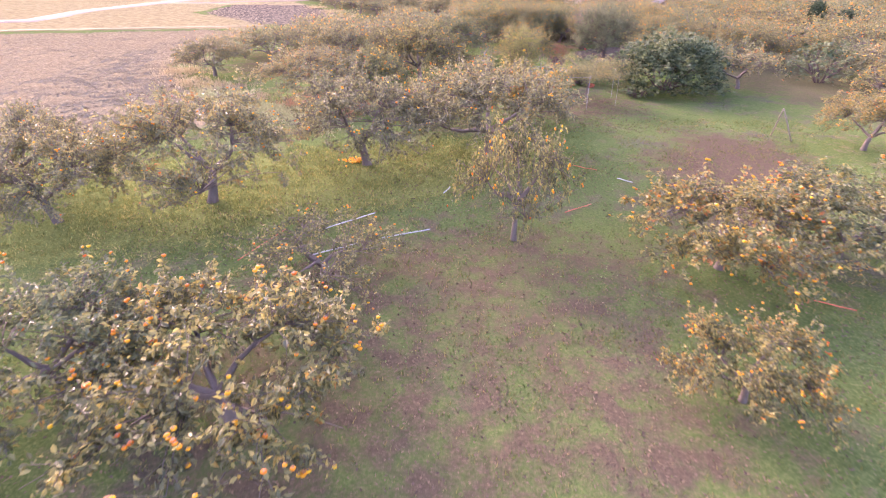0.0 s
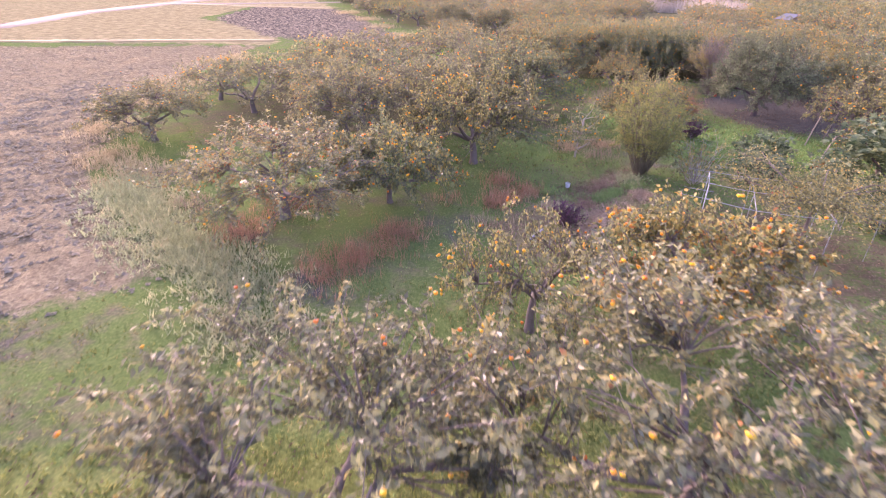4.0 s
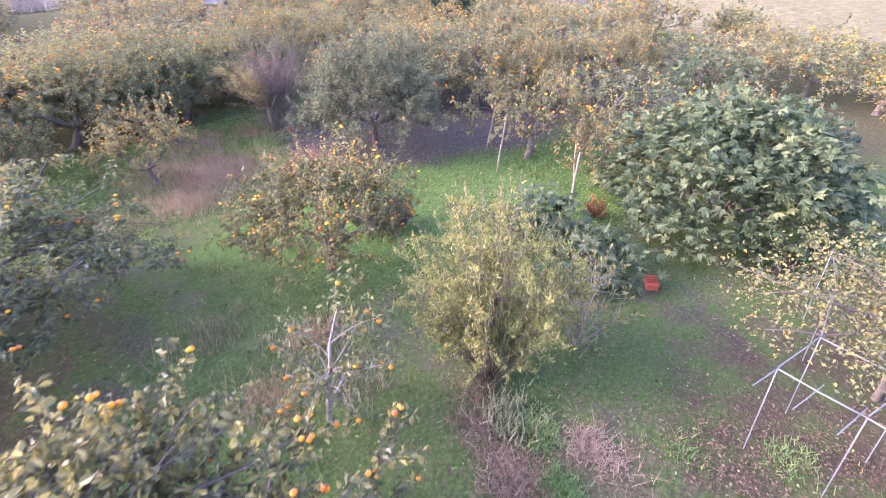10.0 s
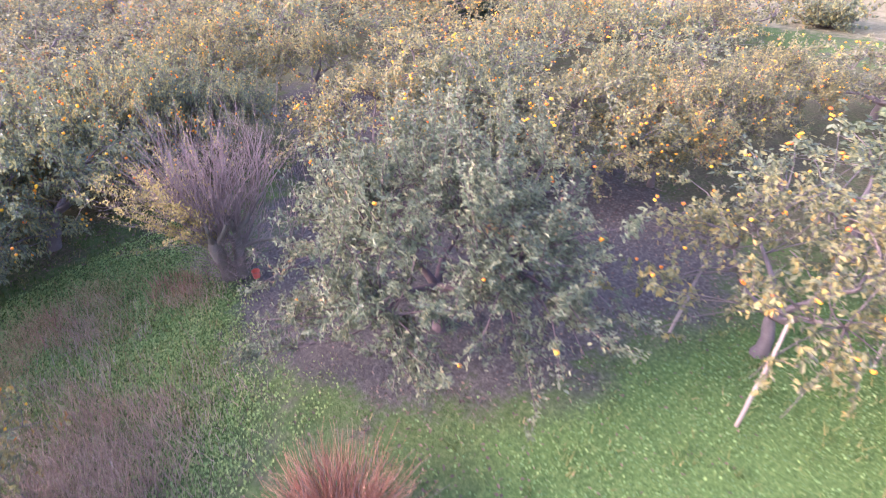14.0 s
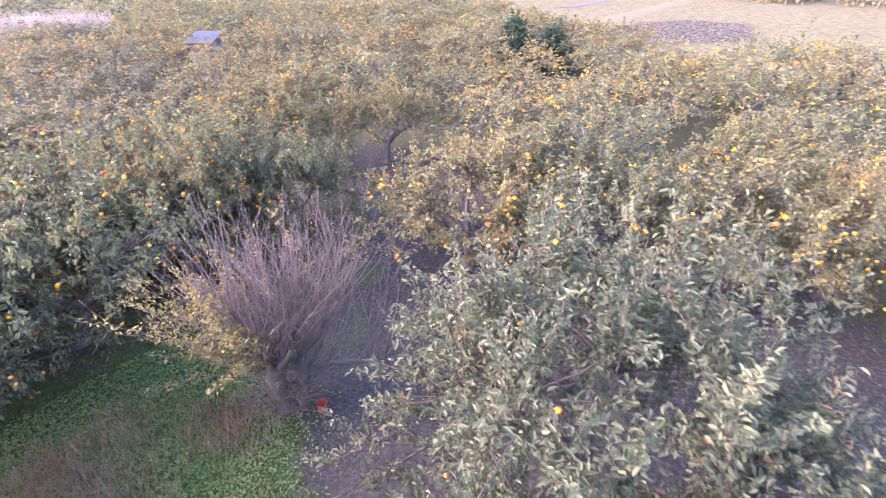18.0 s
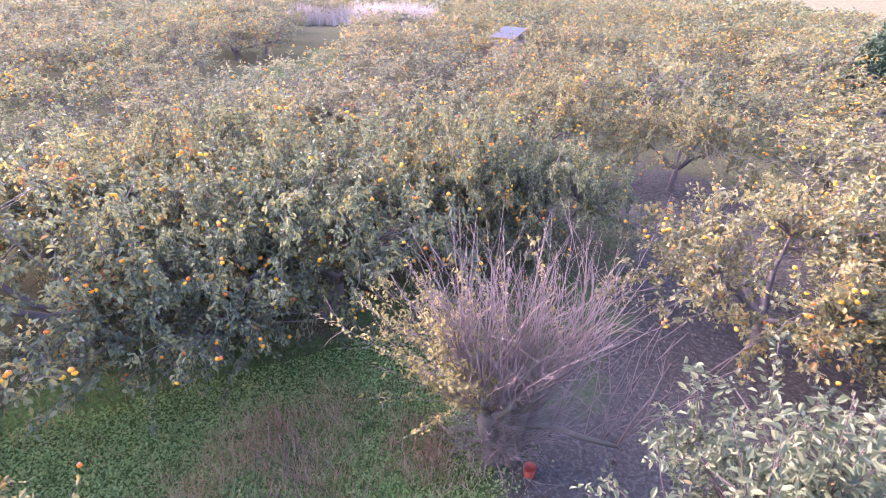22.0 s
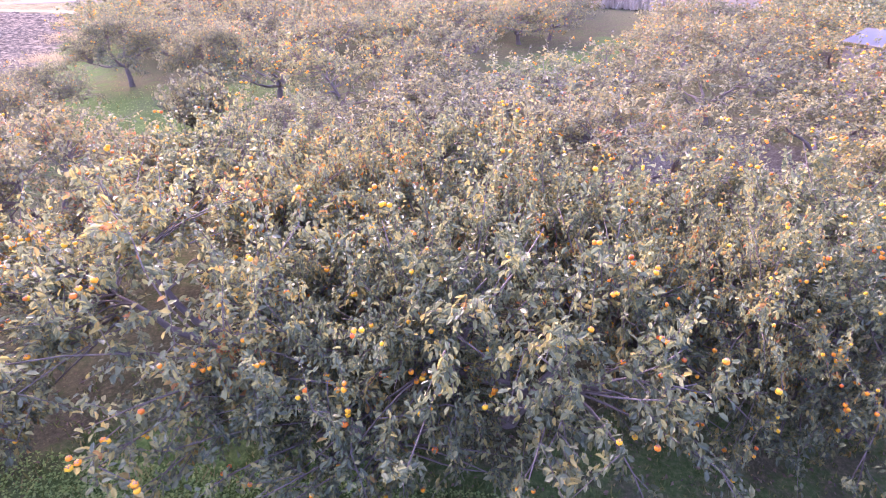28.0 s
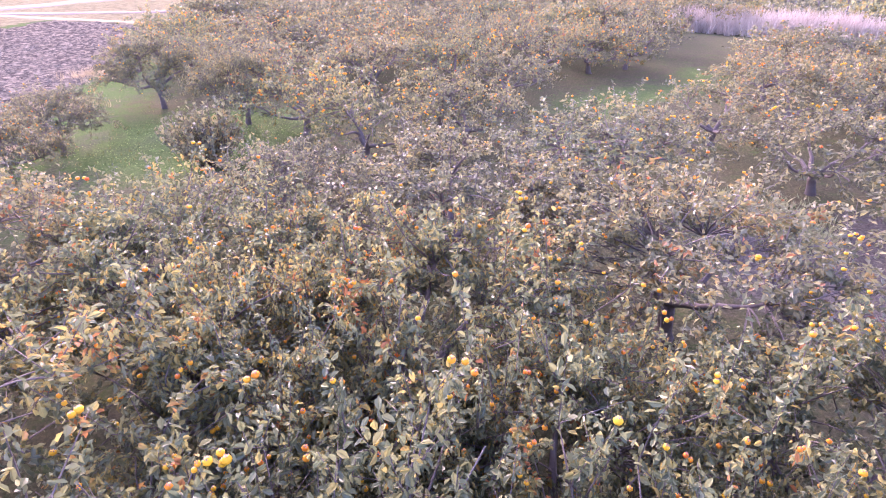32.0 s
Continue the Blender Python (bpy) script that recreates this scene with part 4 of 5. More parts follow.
def fig_bush(seed, x, y, R, H, n, label):
    r = np.random.default_rng(seed)
    w = Wood()
    for k in range(11):
        a = k * 0.571 + r.normal() * 0.2
        pts, _ = bend((0.15 * math.cos(a), 0.15 * math.sin(a), -0.08), (math.cos(a), math.sin(a), r.uniform(0.7, 1.6)), R * r.uniform(0.9, 1.15), 6, r, 0.5, 0.3)
        pts[:, 2] = np.minimum(pts[:, 2], H * 0.85)
        w.tube(pts, np.linspace(0.05, 0.014, 7), 6)
    lump = []
    for k in range(80):
        a, rho = r.uniform(0, 6.283), math.sqrt(r.uniform(0, 1)) * 0.92
        top = H * (0.25 + 0.68 * math.sqrt(max(0, 1 - rho**2)))
        lump.append((R * rho * math.cos(a), R * rho * math.sin(a), top * r.uniform(0.55, 1.0) if rho < 0.75 else top * r.uniform(0.3, 1.0)))
    lump = np.array(lump)
    g = lump[r.integers(0, len(lump), n)]
    d = r.normal(size=(n, 3))
    d /= np.linalg.norm(d, axis=1, keepdims=True)
    d[:, 2] = np.abs(d[:, 2]) * 0.8
    pos = g + d * np.array([0.4, 0.4, 0.32]) * r.uniform(0.6, 1.1, (n, 1))
    shell = r.normal(size=(n, 3))
    shell /= np.linalg.norm(shell, axis=1, keepdims=True)
    bump = 1 + 0.13 * np.sin(5 * np.arctan2(shell[:, 1], shell[:, 0]) + seed) + 0.09 * np.sin(9 * shell[:, 2] + 3 * shell[:, 0])
    skin = np.column_stack([R * shell[:, 0], R * shell[:, 1], H * (0.1 + 0.86 * np.abs(shell[:, 2]))]) * (bump * r.uniform(0.8, 1.02, n))[:, None]
    pos = np.where(r.uniform(size=(n, 1)) < 0.55, skin, pos)
    pos[:, 2] = np.maximum(pos[:, 2], 0.14)
    out = np.column_stack([pos[:, :2] / R, np.full(n, -0.25)]) * 0.6 + d * 0.7 + r.normal(size=(n, 3)) * 0.3
    thing = root("fig_bush", x * SQ, y * SQ, -0.02, label, "bush", "fig bushes")
    tagged(link("brushwood", w.mesh("brushwood", DARK_WOOD), thing), kind="stuff")
    link("foliage", lobed_leaf_mesh("foliage", pos, out, r.uniform(0.18, 0.36, n), FIG, r), thing)


def shoot_bush(name, seed, x, y, R, H, stems, leaves, leaf, width, leaf_material, bark, label, category, thick=0.011, low=0.15, side=None, trunk_h=0.0, trunk_r=0.0, bow=0.1, dead=None, ragged=0.0, sprays=0):
    """A fan of thin upright shoots, bare or set with narrow leaves."""
    r = np.random.default_rng(seed)
    w, t = Wood(), Wood()
    thing = root(name, x * SQ, y * SQ, -0.02, label, category)
    if trunk_h:
        for dx, dy, lean in ((0, 0, 0.1), (0.13, 0.05, 0.2)):
            pts, _ = bend((dx, dy, -0.1), (lean, 0.1, 1), trunk_h + 0.1, 5, r, 0.3)
            t.tube(pts, trunk_r * np.array([1.25, 1.0, 0.85, 0.9, 1.05, 0.8]), 9)
            for _ in range(3):
                q, _d = bend(pts[-2], (r.normal(), r.normal(), 0.9), 0.55, 4, r, 0.4)
                t.tube(q, trunk_r * np.array([0.7, 0.55, 0.5, 0.5, 0.35]), 7)
        link("trunk", t.mesh("trunk", DARK_WOOD), thing, "gnarled mossy pollard trunk")
    paths = []
    for k in range(stems):
        a, rho = r.uniform(0, 6.283), math.sqrt(r.uniform(0.0, 1.0))
        z0 = trunk_h * r.uniform(0.75, 1.25) if trunk_h else low * r.uniform(0, 1)
        p0 = np.array([0.16 * R * rho * math.cos(a), 0.16 * R * rho * math.sin(a), z0])
        top = np.array([R * rho * math.cos(a), R * rho * math.sin(a), H * (0.62 + 0.38 * (1 - rho**2)) * r.uniform(0.66, 1.05)])
        top = top + r.normal(size=3) * ragged * R
        mid = (p0 + top) / 2 + np.array([bow * R * rho * math.cos(a), bow * R * rho * math.sin(a), -0.02 * H]) + r.normal(size=3) * 0.07
        s = np.linspace(0, 1, 6)[:, None]
        pts = (1 - s) ** 2 * p0 + 2 * s * (1 - s) * mid + s**2 * top + r.normal(size=(6, 3)) * 0.02
        w.tube(pts, np.linspace(thick * r.uniform(0.7, 1.5), thick * 0.3, 6), 3)
        paths.append(pts)
        if trunk_h:
            for _ in range(3):
                j = int(r.integers(1, 5))
                q = np.array([pts[j], pts[j] + unit(pts[j + 1] - pts[j] + r.normal(size=3) * 0.25) * r.uniform(0.2, 0.5)])
                w.tube(q, [thick * 0.5, thick * 0.22], 3)
    for pts in paths[:] if sprays else ():
        for _ in range(sprays):
            j = int(r.integers(2, 5))
            out = unit(np.array([pts[5, 0], pts[5, 1], 0.0]) + r.normal(size=3) * np.array([0.5, 0.5, 0.1]) * R)
            q, _d = bend(pts[j], 0.7 * out + np.array([0, 0, 0.95]), r.uniform(0.3, 0.65), 5, r, 0.3, -1.3)
            w.tube(q[::5], [thick * 0.4, thick * 0.2], 3)
            paths.append(q)
    tagged(link("brushwood", w.mesh("brushwood", bark), thing), kind="stuff")
    if dead is not None:
        d = Wood()
        for k in range(0, stems, 7):
            q = paths[k] * np.array([1.06, 1.06, 0.9]) + r.normal(size=(6, 3)) * 0.03
            d.tube(q, np.linspace(thick, thick * 0.4, 6), 3)
        tagged(link("dead_brushwood", d.mesh("dead_brushwood", dead), thing, "pale dead twigs among the red ones"), kind="stuff")
    paths = np.array(paths)
    if leaves:
        if side is not None:
            pick = np.where(paths[:, 5, :2] @ np.array(side) > 0.35 * R)[0]
            paths = paths[pick] if len(pick) else paths
        ti, s = r.integers(0, len(paths), leaves), r.uniform(1.2, 5.0, leaves)
        i0 = np.minimum(s.astype(int), 4)
        f = (s - i0)[:, None]
        pos = paths[ti, i0] * (1 - f) + paths[ti, i0 + 1] * f + r.normal(size=(leaves, 3)) * 0.02
        along = unit(np.array([0, 0, 1.0])) * 0.7 + r.normal(size=(leaves, 3)) * 0.6
        link("foliage", leaf_mesh("foliage", pos, along, leaf * r.uniform(0.6, 1.3, leaves), width, leaf_material, r), thing)
    return thing


def pollard(x, y):
    """Old cut-back tree: twin short stems, knuckled limbs, a wide fan of straight thin shoots standing up from them."""
    r = np.random.default_rng(92)
    thing = root("pollard_tree", x * SQ, y * SQ, -0.02, "pollarded tree with a fan of bare pinkish shoots", "tree")
    west, east = np.array([-0.87, 0.5, 0.0]), np.array([0.87, -0.5, 0.0])
    stems = []
    for k, (dx, dy) in enumerate(((-0.05, 0.04), (0.1, -0.05))):
        pts, _ = bend((dx, dy, -0.1), (dx * 0.3, dy * 0.3, 1), 1.15 - 0.15 * k, 6, r, 0.12)
        t = Wood()
        t.tube(pts, (0.13 - 0.02 * k) * np.array([1.4, 1.1, 0.95, 0.9, 0.95, 0.9, 0.35]), 10)
        link("stem", t.mesh("stem", MOSSY), thing, "gnarled mossy stem")
        stems.append(pts)
    limbs = []
    for k in range(13):
        a = k * 0.483 + r.normal() * 0.15
        q, _ = bend(stems[k % 2][int(r.integers(3, 7))], (math.cos(a), math.sin(a), r.uniform(0.8, 2.0)), r.uniform(0.4, 0.85), 6, r, 0.5, 0.25)
        limbs.append((q, np.linspace(0.055, 0.026, 7) * r.uniform(0.8, 1.2)))
    arm, _ = bend(stems[1][4], east + np.array([0, 0, 0.12]), 1.15, 6, r, 0.25, 0.1)
    limbs.append((arm, np.linspace(0.05, 0.024, 7)))
    for q, rad in limbs:
        t = Wood()
        t.tube(q, rad, 7)
        link("limb", t.mesh("limb", MOSSY), thing)
    w, paths, leafy = Wood(), [], []

    def shoot(p, d, length, thick):
        pts, _ = bend(p, d, length, 5, r, 0.26, 0.2)
        w.tube(pts, np.linspace(thick, 0.002, 6), 4)
        for _ in range(5):
            j = int(r.integers(1, 5))
            e, _d = bend(pts[j], unit(pts[j + 1] - pts[j]) + r.normal(size=3) * 0.42, r.uniform(0.15, 0.5), 2, r, 0.3, 0.15)
            w.tube(e, [0.0034, 0.0026, 0.0015], 3)
        return pts

    for k in range(220):
        q = limbs[int(r.integers(0, 14))][0]
        p = q[int(r.integers(2, 7))]
        out = unit(np.array([p[0], p[1], 0.0]) + r.normal(size=3) * np.array([0.2, 0.2, 0]))
        shoot(p, out * r.uniform(0.0, 0.42) + east * 0.04 + np.array([0, 0, 1.0]) + r.normal(size=3) * 0.12, r.uniform(0.9, 2.15), r.uniform(0.0045, 0.0095))
    for k in range(120):
        p = stems[k % 2][int(r.integers(1, 6))]
        shoot(p, np.array([r.normal(), r.normal(), 0.35]), r.uniform(0.35, 0.8), 0.0045)
    for k in range(64):
        p = limbs[int(r.integers(0, 13))][0][int(r.integers(1, 7))]
        d = west * r.uniform(0.35, 1.35) + np.array([0.5, 0.87, 0]) * r.normal() * 0.4 + np.array([0, 0, r.uniform(0.5, 1.0)])
        leafy.append(shoot(p + west * 0.1, d, r.uniform(1.1, 1.9), 0.006))
    shoot(arm[-1], np.array([0.35, -0.1, 1.0]), 1.5, 0.02)
    tagged(link("brushwood", w.mesh("brushwood", PINK_TWIG), thing), kind="stuff")
    leafy = np.array(leafy)
    n = 3600
    ti, s = r.integers(0, len(leafy), n), r.uniform(1.0, 5.0, n)
    i0 = np.minimum(s.astype(int), 4)
    f = (s - i0)[:, None]
    pos = leafy[ti, i0] * (1 - f) + leafy[ti, i0 + 1] * f + r.normal(size=(n, 3)) * 0.025
    link("foliage", leaf_mesh("foliage", pos, r.normal(size=(n, 3)) * 0.6 + np.array([0, 0, 0.5]), r.uniform(0.04, 0.08, n), 0.42, GOLD, r), thing, "yellow-green leaves left on one side")


apple_tree(8.72, 35.25)
fig_bush(81, 9.7, 26.9, 2.8, 2.8, 4800, "large rounded fig bush with broad grey-green lobed leaves")
fig_bush(82, 17.6, 29.0, 2.0, 2.2, 500, "fig bush with broad green leaves among orchard trees")
fig_bush(83, 6.8, 29.4, 0.8, 1.15, 260, "young low fig bush with broad green leaves on grass")
fig_bush(84, 6.2, 28.0, 0.8, 0.95, 260, "young low fig bush beside the large one")
fig_bush(85, 8.0, 25.4, 0.6, 0.5, 90, "low fig suckers at the foot of the large bush")
shoot_bush("willow_bush", 91, 3.2, 28.25, 1.35, 3.5, 110, 17000, 0.07, 0.34, WILLOW, MOSSY, "upright yellow-green willow bush with narrow leaves", "bush", bow=-0.02, ragged=0.08, sprays=3)
pollard(8.05, 38.5)
shoot_bush("broom_bush", 93, 5.85, 34.5, 0.8, 1.1, 1300, 0, 0.1, 0.3, WILLOW, RUST, "rust-red broom-like bush of fine twigs", "bush", 0.005, dead=PINK_TWIG, ragged=0.2)
shoot_bush("leafy_shrub", 94, 4.5, 27.6, 0.8, 1.7, 30, 700, 0.11, 0.4, YELLOW, PALE_BARK, "thin yellowing shrub beside a willow bush", "shrub", ragged=0.2, sprays=2)
shoot_bush("withered_shrub", 99, 8.2, 28.9, 0.34, 0.6, 24, 320, 0.075, 0.4, ORANGE, DARK_WOOD, "small shrub with withered orange leaves beside a fig", "shrub", ragged=0.15)
shoot_bush("purple_shrub", 95, 0.9, 24.6, 0.55, 0.75, 120, 900, 0.07, 0.5, PURPLE, DARK_WOOD, "low dark purple shrub on a weedy bed", "shrub")
shoot_bush("purple_shrub", 96, 5.5, 31.9, 0.6, 0.8, 120, 800, 0.09, 0.5, PURPLE, DARK_WOOD, "dark purple shrub beside a small persimmon tree", "shrub")
shoot_bush("dark_bush", 97, -0.9, 50.5, 1.2, 1.9, 140, 2400, 0.14, 0.6, DUSKY, DARK_WOOD, "rounded dark brown bush in a grassy clearing", "bush")
shoot_bush("round_bush", 98, 33.3, 31.3, 1.8, 1.4, 220, 3600, 0.18, 0.7, GREEN, DARK_WOOD, "rounded green bush at the orchard edge", "bush", ragged=0.22)


def sapling(x, y):
    r = np.random.default_rng(101)
    w = Wood()
    pts, _ = bend((0, 0, -0.06), (0.06, 0.02, 1), 1.45, 6, r, 0.12)
    w.tube(pts, np.linspace(0.045, 0.022, 7), 7)
    low, _ = bend((0.02, 0, 0.25), (0.9, 0.2, 0.5), 0.55, 4, r, 0.2)
    w.tube(low, np.linspace(0.035, 0.018, 5), 6)
    ends, boughs = [], []
    for k in range(16):
        a = k * 2.4
        q, _ = bend(pts[int(r.integers(3, 7))], (math.cos(a), math.sin(a), r.uniform(0.1, 1.0)), r.uniform(0.5, 1.0), 4, r, 0.3)
        twig = Wood()
        twig.tube(q, np.linspace(0.016, 0.005, 5), 4)
        ends.append(q)
        boughs.append(twig)
    ends = np.array(ends)
    n = 850
    i = r.integers(0, 16, n)
    pos = ends[i, r.integers(2, 5, n)] + r.normal(size=(n, 3)) * 0.1
    thing = root("persimmon_sapling", x * SQ, y * SQ, 0, "pale-stemmed young persimmon tree with sparse leaves", "fruit tree", "orchard trees")
    link("trunk", w.mesh("trunk", PALE_BARK), thing, "pale forked stem")
    for twig in boughs:
        link("branch", twig.mesh("branch", PALE_BARK), thing)
    link("crown", leaf_mesh("crown", pos, r.normal(size=(n, 3)) + np.array([0, 0, -0.3]), r.uniform(0.07, 0.125, n), 0.5, PERSIMMON, r), thing)
    for k in range(14):
        link("fruit", FRUIT_MESH, thing, "", pose(*(ends[k, 4] + np.array([0, 0, -0.06])), 0, 0, k * 40))


sapling(1.5, 29.4)
far_orchard(fill_orchard())


def conifer(seed, x, y, R, H, label):
    r = np.random.default_rng(seed)
    w = Wood()
    w.tube([(0, 0, -0.1), (0.05, 0, H * 0.5), (0, 0, H * 0.97)], [0.2, 0.12, 0.03], 7)
    pos, along = [], []
    for k in range(70):
        z = H * (0.08 + 0.9 * (k / 70))
        a = k * 2.4
        reach = R * (1 - (z / H) ** 1.5) ** 0.7 * r.uniform(0.75, 1.1)
        e = np.array([reach * math.cos(a), reach * math.sin(a), z - 0.1])
        w.tube([(0, 0, z), e], [0.04, 0.012], 3)
        n = 45
        f = r.uniform(0.25, 1.05, (n, 1)) ** 0.7
        pos.append(np.array([0, 0, z]) * (1 - f) + e * f + r.normal(size=(n, 3)) * 0.2)
        along.append(np.tile(e - np.array([0, 0, z]), (n, 1)) * 0.6 + r.normal(size=(n, 3)))
    pos, along = np.concatenate(pos), np.concatenate(along)
    thing = root("conifer", x * SQ, y * SQ, 0, label, "tree")
    link("trunk", w.mesh("trunk", DARK_WOOD), thing)
    link("crown", leaf_mesh("crown", pos, along, r.uniform(0.18, 0.4, len(pos)), 0.35, CONIFER, r), thing)


conifer(111, 26.6, 46.6, 0.95, 2.75, "tall dark green conifer above the orchard")
conifer(112, 28.3, 45.6, 1.1, 2.1, "low broad dark conifer beside a taller one")


# ---- props, pipes and small things ----
def rod(name, a, b, ra, rb, material, label, category, group="", sides=8):
    """A slightly crooked pole from a to b, with rounded ends."""
    r = np.random.default_rng(int(abs(a[0] * 131 + a[1] * 17)) + 3)
    a, b = np.array(a, float), np.array(b, float)
    s = np.linspace(0, 1, 6)[:, None]
    pts = a + (b - a) * s + r.normal(size=(6, 3)) * 0.004
    pts = np.concatenate([pts[:1], pts, pts[-1:] + (b - a) / np.linalg.norm(b - a) * 0.008])
    rad = np.concatenate([[ra * 0.6], np.linspace(ra, rb, 6), [rb * 0.6]])
    w = Wood()
    w.tube(pts, rad, sides)
    return tagged(link(name, w.mesh(name, material)), label, category, group)


def plan3(x, y, z):
    return (x * SQ, y * SQ, z)


PROPS = [((9.03, 31.69), (9.25, 31.62, 1.62)), ((10.05, 32.64), (10.2, 32.5, 1.35)), ((10.95, 30.36), (10.97, 30.4, 0.8)), ((8.35, 29.5), (8.7, 29.55, 1.3)), ((9.25, 29.8), (9.2, 29.86, 1.25)),
         ((11.48, 19.41), (10.7, 19.07, 1.35)), ((11.14, 20.13), (10.71, 19.12, 1.35)), ((5.2, 32.2), (5.15, 32.25, 1.2))]
for (ax, ay), (bx, by, bz) in PROPS:
    rod("prop_pole", plan3(ax, ay, -0.1), plan3(bx, by, bz), 0.028, 0.022, OLD_WOOD, "pale weathered wooden pole propping a fruit tree", "pole", "propping poles")
for a, b in (((14.0, 37.9, 2.45), (15.0, 37.5, 0.0)), ((14.1, 38.1, 2.5), (15.1, 37.6, 0.0))):
    rod("bamboo_pole", plan3(*b), plan3(*a), 0.02, 0.016, OLD_WOOD, "long bamboo pole leaning in a persimmon tree", "pole", "bamboo poles")
for a, b in (((-2.13, 12.23), (-1.17, 13.03)), ((-0.83, 11.86), (0.16, 12.28)), ((-2.11, 11.05), (-1.31, 11.55)), ((6.01, 14.71), (6.81, 14.84)), ((4.94, 15.61), (5.25, 15.28)), ((0.35, 14.33), (0.5, 14.7))):
    rod("white_pipe", plan3(*a, 0.07), plan3(*b, 0.09), 0.015, 0.015, WHITE, "white plastic pipe lying in the grass", "pipe", "pipes on the ground")
for a, b in (((3.77, 16.68), (4.49, 16.13)), ((-3.51, 10.79), (-2.96, 12.09)), ((7.01, 9.99), (7.51, 9.66)), ((3.21, 13.38), (3.9, 13.8))):
    rod("red_cord", plan3(*a, 0.05), plan3(*b, 0.1), 0.012, 0.012, RED, "thin faded red cord over the grass", "cord", "cords on the ground")
rod("grey_tube", plan3(0.1, 23.75, 0.06), plan3(0.5, 24.35, 0.12), 0.03, 0.03, TUBE, "short grey tube lying on weeds", "tube")


def trellis():
    """Pipe frame that carries a spreading pear tree."""
    thing = root("pipe_trellis", 4.5 * SQ, 24.2 * SQ, 0, "galvanised pipe trellis standing over leaf litter", "trellis")
    c = np.array([4.5 * SQ, 24.2 * SQ, 0])
    top = 1.42
    legs = [(3.95, 25.35), (3.72, 24.6), (3.4, 23.75), (4.75, 25.05), (4.5, 24.25), (4.2, 23.3), (5.9, 25.0), (5.7, 24.1), (5.5, 23.1), (6.9, 25.1), (6.8, 23.9)]

    def pipe(name, a, b, rad=0.008):
        w = Wood()
        w.tube([np.array(a) - c, (np.array(a) + np.array(b)) / 2 - c + np.array([0, 0, -0.01]), np.array(b) - c], [rad] * 3, 8)
        link(name, w.mesh(name, STEEL), thing)

    for x, y in legs:
        pipe("leg", plan3(x, y, -0.1), plan3(x, y, top))
    for run in ((0, 1), (1, 2), (3, 4), (4, 5), (6, 7), (7, 8), (9, 10)):
        pipe("rail", plan3(*legs[run[0]], top), plan3(*legs[run[1]], top), 0.01)
    for run in ((0, 3), (1, 4), (2, 5), (3, 6), (4, 7), (5, 8), (6, 9), (7, 10)):
        pipe("cross_rail", plan3(*legs[run[0]], top + 0.03), plan3(*legs[run[1]], top + 0.03), 0.009)
    for x, y in ((3.95, 25.35), (3.84, 25.0), (3.74, 24.65), (3.58, 24.2), (3.42, 23.8)):
        pipe("arm", plan3(x - 0.42, y + 0.16, top + 0.02), plan3(x + 0.1, y - 0.04, top + 0.02), 0.007)


def pear_vine():
    r = np.random.default_rng(121)
    w = Wood()
    w.tube(bend((0, 0, -0.08), (0.1, 0, 1), 1.45, 5, r, 0.2)[0], [0.06, 0.05, 0.045, 0.045, 0.04, 0.04], 8)
    ends = []
    for k in range(26):
        a = k * 2.4
        q, _ = bend((0.05, 0, 1.35), (math.cos(a), 0.8 * math.sin(a), 0.12), r.uniform(1.0, 2.4), 6, r, 0.4)
        q[:, 2] = np.clip(q[:, 2], 1.4, 1.8)
        w.tube(q, np.linspace(0.03, 0.007, 7), 5)
        ends.append(q)
    ends = np.array(ends)
    n = 11000
    i, j = r.integers(0, 26, n), r.integers(1, 7, n)
    pos = ends[i, j] + r.normal(size=(n, 3)) * np.array([0.28, 0.28, 0.13]) + np.array([0, 0, 0.08])
    thing = root("pear_tree", 5.65 * SQ, 24.2 * SQ, 0, "flat pear tree with small pale yellow leaves trained on pipes", "fruit tree")
    link("trunk", w.mesh("trunk", BARK), thing)
    link("crown", leaf_mesh("crown", pos, r.normal(size=(n, 3)) + np.array([0, 0, -0.2]), r.uniform(0.04, 0.078, n), 0.6, YELLOW, r), thing)


trellis()
pear_vine()


def crate(x, y, turn, material, label, name="crate"):
    """An open slatted plastic crate."""
    thing = root(name, x * SQ, y * SQ, 0.0, label, "crate")
    thing.rotation_euler, thing.scale = (0, 0, turn), (0.6, 0.6, 0.6)
    L, D, H, t = 0.5, 0.34, 0.28, 0.02
    parts = [("base", (0, 0, 0.03), (L, D, t))]
    for s in (-1, 1):
        for z in (0.08, 0.17, 0.26):
            parts += [("slat", (0, s * (D / 2 - t / 2), z), (L, t, 0.06)), ("slat", (s * (L / 2 - t / 2), 0, z), (t, D - 2 * t - 0.004, 0.06))]
        for q in (-1, 1):
            parts.append(("corner_post", (s * (L / 2 + 0.006), q * (D / 2 + 0.006), H / 2 + 0.01), (0.03, 0.03, H)))
    for n_, p, size in parts:
        bm = bmesh.new()
        bmesh.ops.create_cube(bm, size=1)
        bmesh.ops.scale(bm, vec=size, verts=bm.verts)
        bmesh.ops.bevel(bm, geom=bm.edges, offset=0.004, segments=1, affect="EDGES")
        bmesh.ops.translate(bm, vec=p, verts=bm.verts)
        part(n_, bm, material, thing)


# unclear small red object; its crate form is made up
crate(6.45, 27.2, 0.5, RED, "small faded red object, built as a plastic crate, on grass")


